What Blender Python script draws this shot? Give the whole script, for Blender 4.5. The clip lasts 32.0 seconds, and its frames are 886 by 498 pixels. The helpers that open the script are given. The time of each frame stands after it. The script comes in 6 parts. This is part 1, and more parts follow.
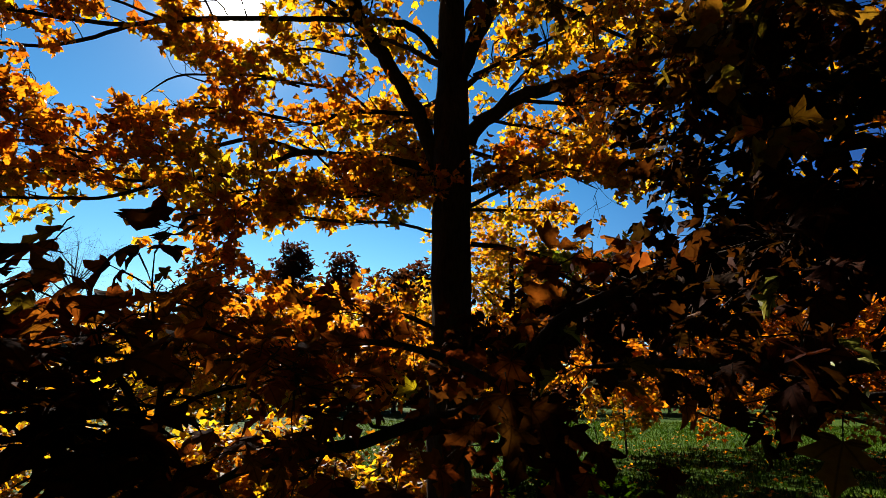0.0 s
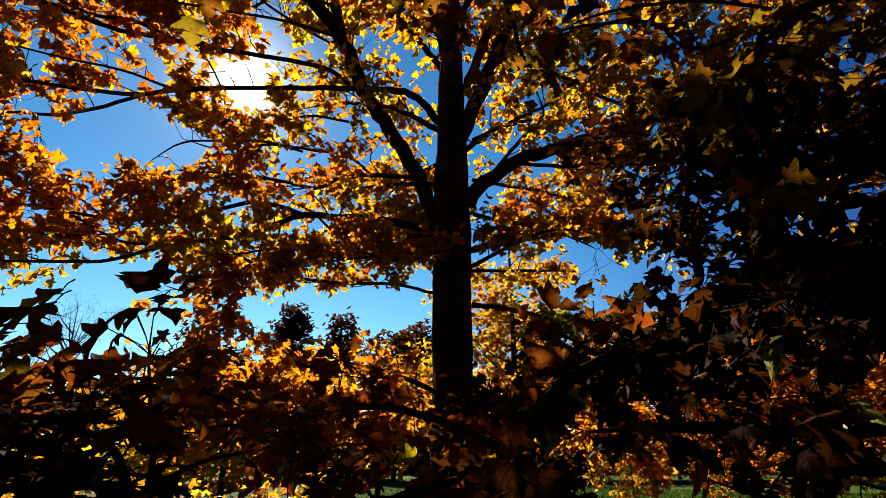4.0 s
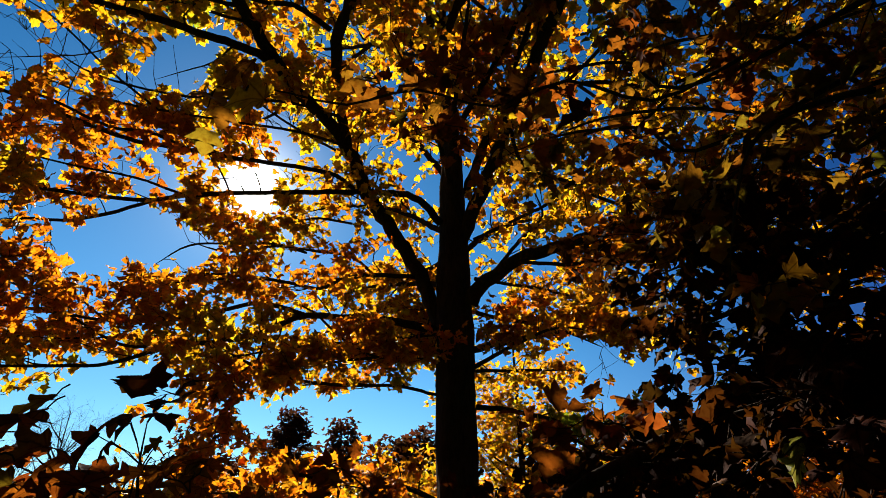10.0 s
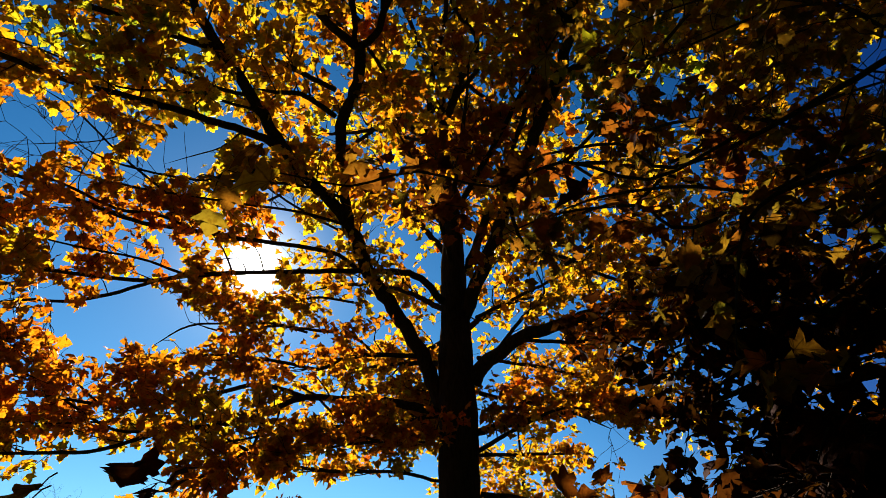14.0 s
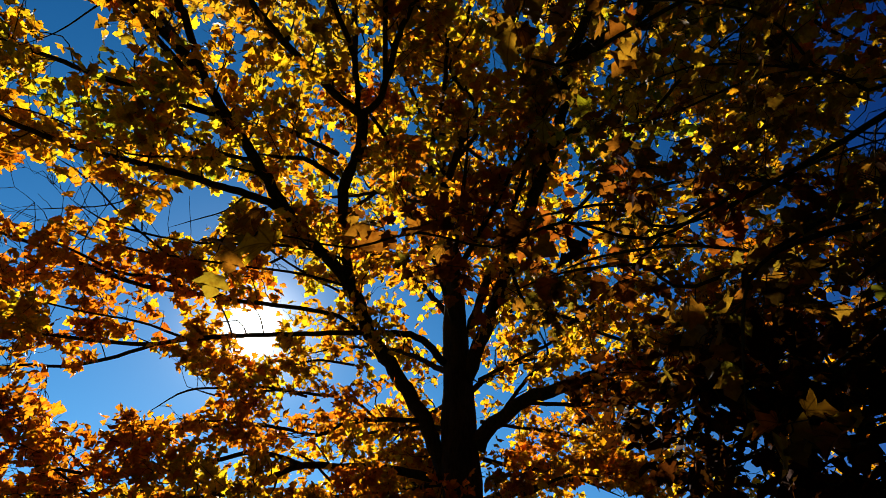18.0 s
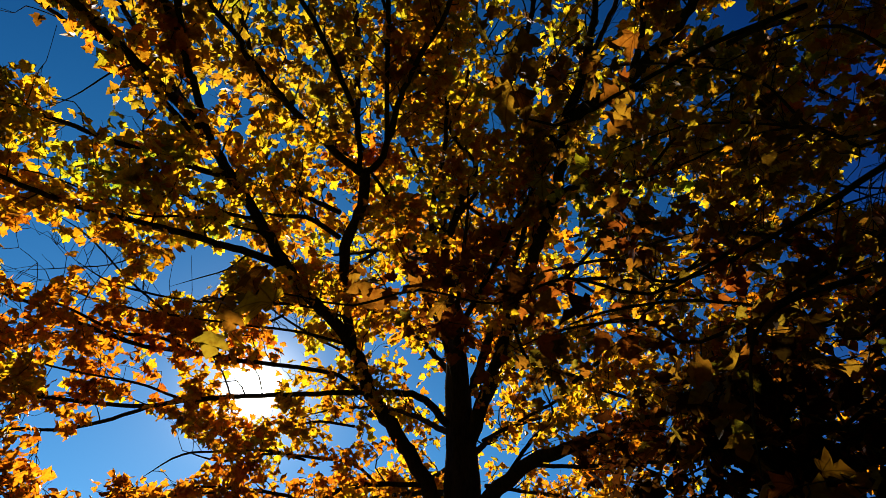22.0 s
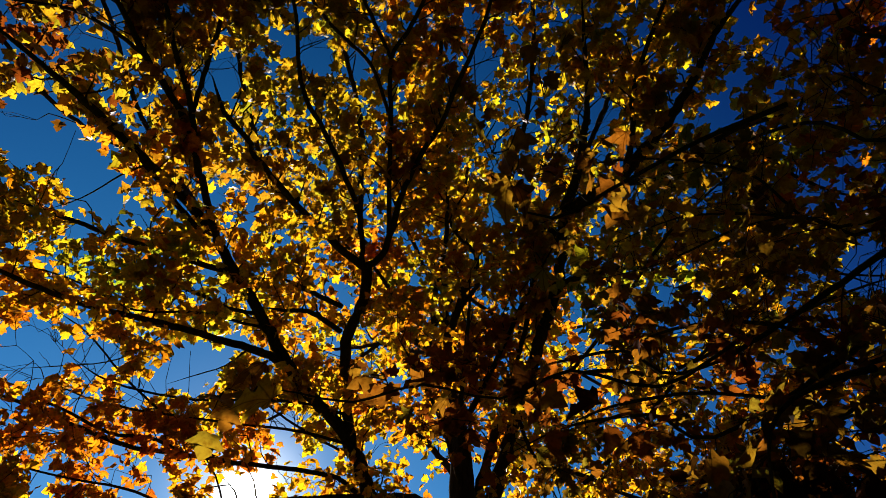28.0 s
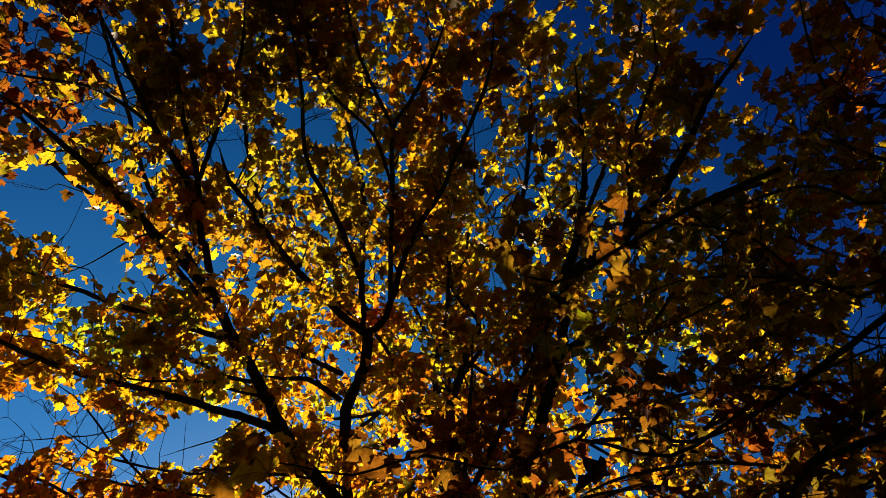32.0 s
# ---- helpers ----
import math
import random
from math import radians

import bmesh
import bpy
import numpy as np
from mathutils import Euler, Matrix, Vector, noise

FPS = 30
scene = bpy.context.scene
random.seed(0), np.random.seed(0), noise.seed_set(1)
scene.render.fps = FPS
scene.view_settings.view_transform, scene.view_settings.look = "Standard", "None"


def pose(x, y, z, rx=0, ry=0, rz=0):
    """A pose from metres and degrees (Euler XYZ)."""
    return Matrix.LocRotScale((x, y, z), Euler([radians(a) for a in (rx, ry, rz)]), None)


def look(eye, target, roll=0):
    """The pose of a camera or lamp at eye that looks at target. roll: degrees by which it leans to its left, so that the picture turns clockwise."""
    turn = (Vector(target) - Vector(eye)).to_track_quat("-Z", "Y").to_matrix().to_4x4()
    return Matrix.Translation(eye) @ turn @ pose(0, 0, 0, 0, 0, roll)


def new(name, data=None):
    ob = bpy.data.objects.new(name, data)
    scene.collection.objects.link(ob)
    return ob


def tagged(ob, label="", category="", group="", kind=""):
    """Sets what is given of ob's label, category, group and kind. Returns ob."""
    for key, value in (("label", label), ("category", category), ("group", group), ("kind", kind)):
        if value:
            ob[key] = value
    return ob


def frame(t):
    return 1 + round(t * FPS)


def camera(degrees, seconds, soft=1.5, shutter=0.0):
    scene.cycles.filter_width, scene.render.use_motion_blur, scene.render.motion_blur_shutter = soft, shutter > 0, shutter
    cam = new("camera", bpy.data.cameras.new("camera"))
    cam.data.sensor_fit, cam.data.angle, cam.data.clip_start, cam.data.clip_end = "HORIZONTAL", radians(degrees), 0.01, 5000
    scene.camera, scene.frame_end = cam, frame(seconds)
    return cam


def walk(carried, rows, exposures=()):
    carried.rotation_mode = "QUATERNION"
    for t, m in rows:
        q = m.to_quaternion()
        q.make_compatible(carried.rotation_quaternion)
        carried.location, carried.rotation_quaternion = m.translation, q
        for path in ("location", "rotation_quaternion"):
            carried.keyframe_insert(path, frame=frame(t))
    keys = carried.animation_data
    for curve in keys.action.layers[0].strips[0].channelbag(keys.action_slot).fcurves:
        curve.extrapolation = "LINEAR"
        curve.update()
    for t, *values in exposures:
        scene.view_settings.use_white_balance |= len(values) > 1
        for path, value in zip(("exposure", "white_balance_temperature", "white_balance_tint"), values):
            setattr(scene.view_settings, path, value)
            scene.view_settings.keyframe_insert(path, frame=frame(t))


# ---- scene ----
cam = camera(75.87, 32.0, soft=0.75)
EYE = (0.0, 0.0, 1.6)
# seconds, pitch above level, roll, yaw in degrees: a slow tilt upwards on a tripod
TILT = [
    (0, 14.00, 0.00, 0.00),
    (0.5, 14.67, 0.04, 0.01),
    (1, 15.42, 0.08, 0.03),
    (1.5, 16.20, 0.11, 0.04),
    (2, 16.99, 0.15, 0.06),
    (2.5, 17.66, 0.19, 0.08),
    (3, 18.35, 0.23, 0.11),
    (3.5, 19.27, 0.27, 0.13),
    (5.5, 22.31, 0.43, 0.26),
    (6, 23.04, 0.47, 0.30),
    (6.5, 23.89, 0.51, 0.33),
    (7, 24.73, 0.55, 0.37),
    (7.5, 25.53, 0.59, 0.42),
    (8, 26.27, 0.63, 0.46),
    (8.5, 27.13, 0.67, 0.50),
    (9, 28.03, 0.71, 0.55),
    (9.5, 28.94, 0.75, 0.59),
    (10, 30.10, 0.78, 0.64),
    (10.5, 31.29, 0.82, 0.69),
    (11, 32.47, 0.86, 0.73),
    (11.5, 33.53, 0.90, 0.78),
    (12, 34.52, 0.94, 0.83),
    (12.5, 35.37, 0.97, 0.88),
    (13, 36.27, 1.01, 0.93),
    (13.5, 37.04, 1.04, 0.98),
    (14, 37.96, 1.08, 1.03),
    (14.5, 38.69, 1.11, 1.09),
    (16.5, 41.85, 1.25, 1.29),
    (17, 42.58, 1.28, 1.35),
    (17.5, 43.34, 1.31, 1.40),
    (18, 44.08, 1.34, 1.45),
    (18.5, 44.79, 1.37, 1.50),
    (19, 45.56, 1.39, 1.55),
    (19.5, 46.30, 1.42, 1.61),
    (20, 46.94, 1.45, 1.66),
    (20.5, 47.63, 1.48, 1.71),
    (21, 48.29, 1.50, 1.76),
    (21.5, 48.99, 1.53, 1.81),
    (22, 49.82, 1.55, 1.87),
    (22.5, 50.61, 1.57, 1.92),
    (23, 51.33, 1.59, 1.97),
    (23.5, 52.00, 1.62, 2.02),
    (24, 52.74, 1.64, 2.07),
    (24.5, 53.34, 1.66, 2.13),
    (25, 54.11, 1.68, 2.18),
    (25.5, 54.90, 1.69, 2.23),
    (27.5, 58.24, 1.76, 2.45),
    (28, 59.14, 1.78, 2.50),
    (28.5, 59.98, 1.79, 2.56),
    (29, 60.82, 1.80, 2.61),
    (29.5, 61.70, 1.81, 2.67),
    (30, 62.45, 1.83, 2.73),
    (30.5, 63.24, 1.84, 2.79),
    (31, 64.05, 1.85, 2.85),
    (31.5, 64.88, 1.86, 2.91),
    (32, 65.71, 1.87, 2.97),
]
walk(cam, [(t, pose(*EYE, 90 + pitch, roll, yaw)) for t, pitch, roll, yaw in TILT])

# ---- sky, sun and exposure ----
SUN_BEARING, SUN_HEIGHT = radians(-22.7), radians(34.6)
SUN_WAY = Vector((math.sin(SUN_BEARING) * math.cos(SUN_HEIGHT), math.cos(SUN_BEARING) * math.cos(SUN_HEIGHT), math.sin(SUN_HEIGHT)))
scene.view_settings.exposure = 2.34

world = bpy.data.worlds.new("clear_autumn_sky")
world.use_nodes = True
scene.world = world
wt = world.node_tree
wt.nodes.clear()
w_out = wt.nodes.new("ShaderNodeOutputWorld")
w_sky = wt.nodes.new("ShaderNodeTexSky")
w_sky.sky_type = "NISHITA"
w_sky.sun_disc = False
w_sky.sun_elevation = SUN_HEIGHT
w_sky.sun_rotation = SUN_BEARING
w_sky.altitude = 200
w_sky.air_density = 1.0
w_sky.dust_density = 0.05
w_sky.ozone_density = 1.2
w_hue = wt.nodes.new("ShaderNodeHueSaturation")
w_hue.inputs["Hue"].default_value = 0.4995
w_hue.inputs["Saturation"].default_value = 1.22
w_bg = wt.nodes.new("ShaderNodeBackground")
w_bg.inputs["Strength"].default_value = 0.0117
w_deep = wt.nodes.new("ShaderNodeGamma")
w_deep.inputs["Gamma"].default_value = 1.4
wt.links.new(w_sky.outputs["Color"], w_deep.inputs["Color"])
wt.links.new(w_deep.outputs["Color"], w_hue.inputs["Color"])

# the sun's own disc and the bright air close round it
w_geo = wt.nodes.new("ShaderNodeTexCoord")
w_dot = wt.nodes.new("ShaderNodeVectorMath")
w_dot.operation = "DOT_PRODUCT"
w_dot.inputs[1].default_value = SUN_WAY
wt.links.new(w_geo.outputs["Generated"], w_dot.inputs[0])
# clear air is deeper in colour away from the sun
w_far = wt.nodes.new("ShaderNodeMapRange")
w_far.interpolation_type = "SMOOTHSTEP"
w_far.inputs["From Min"].default_value = math.cos(radians(68))
w_far.inputs["From Max"].default_value = math.cos(radians(8))
wt.links.new(w_dot.outputs["Value"], w_far.inputs["Value"])
w_tint = wt.nodes.new("ShaderNodeMix")
w_tint.data_type = "RGBA"
w_tint.inputs["A"].default_value = (0.29, 0.275, 0.58, 1)
w_tint.inputs["B"].default_value = (1.14, 1.2, 1.0, 1)
wt.links.new(w_far.outputs["Result"], w_tint.inputs["Factor"])
w_mul = wt.nodes.new("ShaderNodeVectorMath")
w_mul.operation = "MULTIPLY"
wt.links.new(w_hue.outputs["Color"], w_mul.inputs[0])
wt.links.new(w_tint.outputs["Result"], w_mul.inputs[1])
wt.links.new(w_mul.outputs["Vector"], w_bg.inputs["Color"])


def w_math(operation, a, b, c=None):
    n = wt.nodes.new("ShaderNodeMath")
    n.operation = operation
    for k, x in enumerate((a, b, c)):
        if x is None:
            continue
        if isinstance(x, (int, float)):
            n.inputs[k].default_value = x
        else:
            wt.links.new(x, n.inputs[k])
    return n.outputs[0]


w_front = w_math("MAXIMUM", w_dot.outputs["Value"], 0.0)
w_disc = w_math("MULTIPLY", w_math("POWER", w_front, 4200.0), 6.0)
w_halo = w_math("MULTIPLY_ADD", w_math("POWER", w_front, 420.0), 0.2, w_math("MULTIPLY", w_math("POWER", w_front, 90.0), 0.02))
w_glow = wt.nodes.new("ShaderNodeBackground")
w_glow.inputs["Color"].default_value = (1.0, 0.98, 0.93, 1)
wt.links.new(w_math("ADD", w_disc, w_halo), w_glow.inputs["Strength"])
w_add = wt.nodes.new("ShaderNodeAddShader")
wt.links.new(w_bg.outputs[0], w_add.inputs[0])
wt.links.new(w_glow.outputs[0], w_add.inputs[1])
wt.links.new(w_add.outputs[0], w_out.inputs["Surface"])

sun = new("sun", bpy.data.lights.new("sun", "SUN"))
sun.data.energy = 5.0
sun.data.angle = radians(0.5)
sun.data.color = (1.0, 0.93, 0.82)
sun.matrix_world = look(SUN_WAY * 60, (0, 0, 0))


# ---- materials ----
def material(name):
    m = bpy.data.materials.new(name)
    m.use_nodes = True
    m.node_tree.nodes.clear()
    return m, m.node_tree.nodes, m.node_tree.links


def ramp_node(nodes, stops):
    r = nodes.new("ShaderNodeValToRGB")
    el = r.color_ramp.elements
    el[0].position, el[0].color = stops[0][0], (*stops[0][1], 1)
    el[1].position, el[1].color = stops[-1][0], (*stops[-1][1], 1)
    for p, c in stops[1:-1]:
        x = el.new(p)
        x.color = (*c, 1)
    return r


def leaf_material(name, stops, thin=0.7, gloss=0.55, shine=0.1, veins=False, skin_tone=(0.21, 0.17, 0.09)):
    """A thin leaf: light goes through it in a warm colour, and its skin shines a little."""
    m, nodes, links = material(name)
    out = nodes.new("ShaderNodeOutputMaterial")
    geo = nodes.new("ShaderNodeNewGeometry")
    info = nodes.new("ShaderNodeObjectInfo")
    add = nodes.new("ShaderNodeMath")
    links.new(geo.outputs["Random Per Island"], add.inputs[0])
    links.new(info.outputs["Random"], add.inputs[1])
    fract = nodes.new("ShaderNodeMath")
    fract.operation = "FRACT"
    links.new(add.outputs[0], fract.inputs[0])
    # branches turn colour together: shift the choice by place
    big = nodes.new("ShaderNodeTexNoise")
    big.inputs["Scale"].default_value = 0.8
    big.inputs["Detail"].default_value = 2
    links.new(geo.outputs["Position"], big.inputs["Vector"])
    mix = nodes.new("ShaderNodeMix")
    mix.inputs["Factor"].default_value = 0.45
    spread = nodes.new("ShaderNodeMapRange")
    spread.inputs["From Min"].default_value = 0.3
    spread.inputs["From Max"].default_value = 0.7
    links.new(big.outputs["Fac"], spread.inputs["Value"])
    links.new(fract.outputs[0], mix.inputs["A"])
    links.new(spread.outputs["Result"], mix.inputs["B"])
    hue = ramp_node(nodes, stops)
    links.new(mix.outputs["Result"], hue.inputs["Fac"])
    # blotches and dry edges
    fine = nodes.new("ShaderNodeTexNoise")
    fine.inputs["Scale"].default_value = 45
    fine.inputs["Detail"].default_value = 4
    links.new(geo.outputs["Position"], fine.inputs["Vector"])
    dry = ramp_node(nodes, [(0.3, (0.55, 0.42, 0.3)), (0.55, (1, 1, 1))])
    links.new(fine.outputs["Fac"], dry.inputs["Fac"])
    tint = nodes.new("ShaderNodeMix")
    tint.data_type, tint.blend_type = "RGBA", "MULTIPLY"
    tint.inputs["Factor"].default_value = 0.8
    links.new(hue.outputs["Color"], tint.inputs["A"])
    links.new(dry.outputs["Color"], tint.inputs["B"])
    if veins:
        # five main veins spread from the stalk over the blade, in the leaf's own coordinates
        own = nodes.new("ShaderNodeTexCoord")
        part = nodes.new("ShaderNodeSeparateXYZ")
        links.new(own.outputs["Object"], part.inputs[0])
        nearest = None
        for a in (0, 40, -40, 82, -82):
            across = nodes.new("ShaderNodeVectorMath")
            across.operation = "DOT_PRODUCT"
            across.inputs[1].default_value = (math.cos(radians(a)), -math.sin(radians(a)), 0)
            links.new(own.outputs["Object"], across.inputs[0])
            off = nodes.new("ShaderNodeMath")
            off.operation = "ABSOLUTE"
            links.new(across.outputs["Value"], off.inputs[0])
            if nearest is None:
                nearest = off
            else:
                low = nodes.new("ShaderNodeMath")
                low.operation = "MINIMUM"
                links.new(nearest.outputs[0], low.inputs[0])
                links.new(off.outputs[0], low.inputs[1])
                nearest = low
        mask = ramp_node(nodes, [(0.008, (0.45, 0.4, 0.35)), (0.03, (1, 1, 1))])
        links.new(nearest.outputs[0], mask.inputs["Fac"])
        ribbed = nodes.new("ShaderNodeMix")
        ribbed.data_type, ribbed.blend_type = "RGBA", "MULTIPLY"
        ribbed.inputs["Factor"].default_value = 1.0
        links.new(tint.outputs["Result"], ribbed.inputs["A"])
        links.new(mask.outputs["Color"], ribbed.inputs["B"])
        tint = ribbed
    skin = nodes.new("ShaderNodeBsdfPrincipled")
    skin.inputs["Roughness"].default_value = gloss
    skin.inputs["Specular IOR Level"].default_value = shine
    # skin colour cut down and warmed, so unlit leaf fronts sink into shade
    skin_shade = nodes.new("ShaderNodeMix")
    skin_shade.data_type, skin_shade.blend_type = "RGBA", "MULTIPLY"
    skin_shade.inputs["Factor"].default_value = 1.0
    skin_shade.inputs["B"].default_value = (*skin_tone, 1)
    links.new(tint.outputs["Result"], skin_shade.inputs["A"])
    links.new(skin_shade.outputs["Result"], skin.inputs["Base Color"])
    bump = nodes.new("ShaderNodeBump")
    bump.inputs["Strength"].default_value = 0.35
    bump.inputs["Distance"].default_value = 0.01
    links.new(fine.outputs["Fac"], bump.inputs["Height"])
    links.new(bump.outputs["Normal"], skin.inputs["Normal"])
    glow = nodes.new("ShaderNodeBsdfTranslucent")
    sieve = nodes.new("ShaderNodeMix")
    sieve.data_type, sieve.blend_type = "RGBA", "MULTIPLY"
    sieve.inputs["Factor"].default_value = 1.0
    sieve.inputs["B"].default_value = (0.475, 0.465, 0.32, 1)
    links.new(tint.outputs["Result"], sieve.inputs["A"])
    links.new(sieve.outputs["Result"], glow.inputs["Color"])
    both = nodes.new("ShaderNodeMixShader")
    both.inputs["Fac"].default_value = thin
    links.new(skin.outputs[0], both.inputs[1])
    links.new(glow.outputs[0], both.inputs[2])
    links.new(both.outputs[0], out.inputs["Surface"])
    return m


VEINED = {}


def leaf_pair(name, stops, **more):
    """A leaf material for far leaves and its twin with veins for single ones."""
    m = leaf_material(name, stops, **more)
    VEINED[m] = leaf_material(name + "_veined", stops, veins=True, **more)
    return m


GOLD = leaf_pair("golden_leaf", [(0.0, (0.34, 0.34, 0.02)), (0.15, (0.72, 0.54, 0.02)), (0.42, (0.94, 0.52, 0.012)), (0.66, (0.88, 0.33, 0.01)), (1.0, (0.50, 0.11, 0.01))])
YELLOW = leaf_pair("yellow_leaf", [(0.0, (0.26, 0.31, 0.02)), (0.2, (0.62, 0.54, 0.02)), (0.48, (0.92, 0.59, 0.015)), (0.7, (0.90, 0.41, 0.012)), (1.0, (0.60, 0.17, 0.01))])
AMBER = leaf_pair("amber_leaf", [(0.0, (0.72, 0.40, 0.02)), (0.3, (0.92, 0.345, 0.012)), (0.65, (0.92, 0.245, 0.01)), (1.0, (0.58, 0.105, 0.01))])
LIME = leaf_pair("yellow_green_leaf", [(0.0, (0.12, 0.242, 0.02)), (0.35, (0.36, 0.418, 0.02)), (0.7, (0.72, 0.572, 0.02)), (1.0, (0.7, 0.352, 0.012))])
RUSSET = leaf_pair("russet_leaf", [(0.0, (0.34, 0.34, 0.02)), (0.3, (0.66, 0.45, 0.02)), (0.65, (0.60, 0.29, 0.014)), (1.0, (0.30, 0.09, 0.012))])
# bronze and maroon leaves with the crown's shade put into their colours
SHADE = leaf_pair("shaded_bronze_leaf", [(0.0, (0.13, 0.16, 0.015)), (0.3, (0.24, 0.16, 0.015)), (0.7, (0.32, 0.12, 0.012)), (1.0, (0.26, 0.07, 0.01))], thin=0.62, gloss=0.8, shine=0.02, skin_tone=(0.15, 0.12, 0.05))
MAROON = leaf_pair("shaded_maroon_leaf", [(0.0, (0.28, 0.13, 0.012)), (0.4, (0.34, 0.09, 0.01)), (1.0, (0.22, 0.035, 0.01))], thin=0.66, gloss=0.85, shine=0.02, skin_tone=(0.15, 0.11, 0.04))
LEAFY = leaf_pair("copper_leaf", [(0.0, (0.26, 0.28, 0.03)), (0.35, (0.42, 0.26, 0.02)), (0.7, (0.42, 0.15, 0.015)), (1.0, (0.28, 0.07, 0.01))], thin=0.42, gloss=0.5)
# pale undersides, brightened in colour to carry the sky's glint
PALE = leaf_pair("sky_lit_leaf_back", [(0.0, (0.20, 0.26, 0.05)), (0.6, (0.28, 0.29, 0.07)), (1.0, (0.30, 0.24, 0.05))], thin=0.3, gloss=0.6, skin_tone=(0.42, 0.44, 0.22))
RUST = leaf_material("rust_leaf", [(0.0, (0.10, 0.05, 0.02)), (0.5, (0.17, 0.05, 0.02)), (1.0, (0.22, 0.04, 0.02))], thin=0.3, gloss=0.85, shine=0.03)
# darkest copy, nearly opaque: deep canopy shade built into colour and thinness
DIM = leaf_pair("deep_shade_bronze_leaf", [(0.0, (0.14, 0.09, 0.015)), (0.5, (0.22, 0.07, 0.012)), (1.0, (0.24, 0.04, 0.01))], thin=0.14, gloss=0.8, shine=0.01, skin_tone=(0.09, 0.065, 0.03))


def bark_material(name, dark, light, scale):
    m, nodes, links = material(name)
    out = nodes.new("ShaderNodeOutputMaterial")
    skin = nodes.new("ShaderNodeBsdfPrincipled")
    skin.inputs["Roughness"].default_value = 1.0
    skin.inputs["Specular IOR Level"].default_value = 0.0
    geo = nodes.new("ShaderNodeNewGeometry")
    squeeze = nodes.new("ShaderNodeMapping")
    squeeze.inputs["Scale"].default_value = (1, 1, 0.22)
    links.new(geo.outputs["Position"], squeeze.inputs["Vector"])
    ridges = nodes.new("ShaderNodeTexVoronoi")
    ridges.feature = "DISTANCE_TO_EDGE"
    ridges.inputs["Scale"].default_value = scale
    links.new(squeeze.outputs[0], ridges.inputs["Vector"])
    grain = nodes.new("ShaderNodeTexNoise")
    grain.inputs["Scale"].default_value = scale * 2.5
    grain.inputs["Detail"].default_value = 6
    links.new(squeeze.outputs[0], grain.inputs["Vector"])
    patches = nodes.new("ShaderNodeTexNoise")
    patches.inputs["Scale"].default_value = 1.7
    links.new(geo.outputs["Position"], patches.inputs["Vector"])
    tone = nodes.new("ShaderNodeMath")
    tone.operation = "MULTIPLY_ADD"
    links.new(patches.outputs["Fac"], tone.inputs[0])
    tone.inputs[1].default_value = 0.5
    links.new(grain.outputs["Fac"], tone.inputs[2])
    col = ramp_node(nodes, [(0.45, dark), (1.0, light)])
    links.new(tone.outputs[0], col.inputs["Fac"])
    links.new(col.outputs["Color"], skin.inputs["Base Color"])
    h = nodes.new("ShaderNodeMath")
    h.operation = "MULTIPLY_ADD"
    links.new(ridges.outputs["Distance"], h.inputs[0])
    h.inputs[1].default_value = 1.2
    links.new(grain.outputs["Fac"], h.inputs[2])
    bump = nodes.new("ShaderNodeBump")
    bump.inputs["Strength"].default_value = 0.8
    bump.inputs["Distance"].default_value = 0.02
    links.new(h.outputs[0], bump.inputs["Height"])
    links.new(bump.outputs["Normal"], skin.inputs["Normal"])
    links.new(skin.outputs[0], out.inputs["Surface"])
    return m


# maple and twig bark set near black, the backlit silhouette put into the colour
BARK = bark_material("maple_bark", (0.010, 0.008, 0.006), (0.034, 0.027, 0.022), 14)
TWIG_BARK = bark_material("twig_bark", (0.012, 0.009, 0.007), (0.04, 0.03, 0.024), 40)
GREY_BARK = bark_material("grey_bark", (0.05, 0.045, 0.042), (0.13, 0.115, 0.1), 20)


def ground_material():
    m, nodes, links = material("lawn")
    out = nodes.new("ShaderNodeOutputMaterial")
    skin = nodes.new("ShaderNodeBsdfPrincipled")
    skin.inputs["Roughness"].default_value = 0.95
    skin.inputs["Specular IOR Level"].default_value = 0.02
    geo = nodes.new("ShaderNodeNewGeometry")
    big = nodes.new("ShaderNodeTexNoise")
    big.inputs["Scale"].default_value = 0.5
    big.inputs["Detail"].default_value = 5
    fine = nodes.new("ShaderNodeTexNoise")
    fine.inputs["Scale"].default_value = 22
    fine.inputs["Detail"].default_value = 5
    links.new(geo.outputs["Position"], big.inputs["Vector"])
    links.new(geo.outputs["Position"], fine.inputs["Vector"])
    s = nodes.new("ShaderNodeMath")
    s.operation = "MULTIPLY_ADD"
    links.new(big.outputs["Fac"], s.inputs[0])
    s.inputs[1].default_value = 0.7
    links.new(fine.outputs["Fac"], s.inputs[2])
    col = ramp_node(nodes, [(0.5, (0.006, 0.014, 0.001)), (0.8, (0.013, 0.031, 0.002)), (1.15, (0.028, 0.045, 0.003))])
    links.new(s.outputs[0], col.inputs["Fac"])
    links.new(col.outputs["Color"], skin.inputs["Base Color"])
    bump = nodes.new("ShaderNodeBump")
    bump.inputs["Strength"].default_value = 0.9
    bump.inputs["Distance"].default_value = 0.05
    links.new(fine.outputs["Fac"], bump.inputs["Height"])
    links.new(bump.outputs["Normal"], skin.inputs["Normal"])
    links.new(skin.outputs[0], out.inputs["Surface"])
    return m


LAWN = ground_material()
BLADE = leaf_material("grass_blade", [(0.0, (0.014, 0.05, 0.001)), (0.5, (0.028, 0.07, 0.002)), (1.0, (0.07, 0.085, 0.004))], thin=0.5, gloss=0.8, shine=0.0)

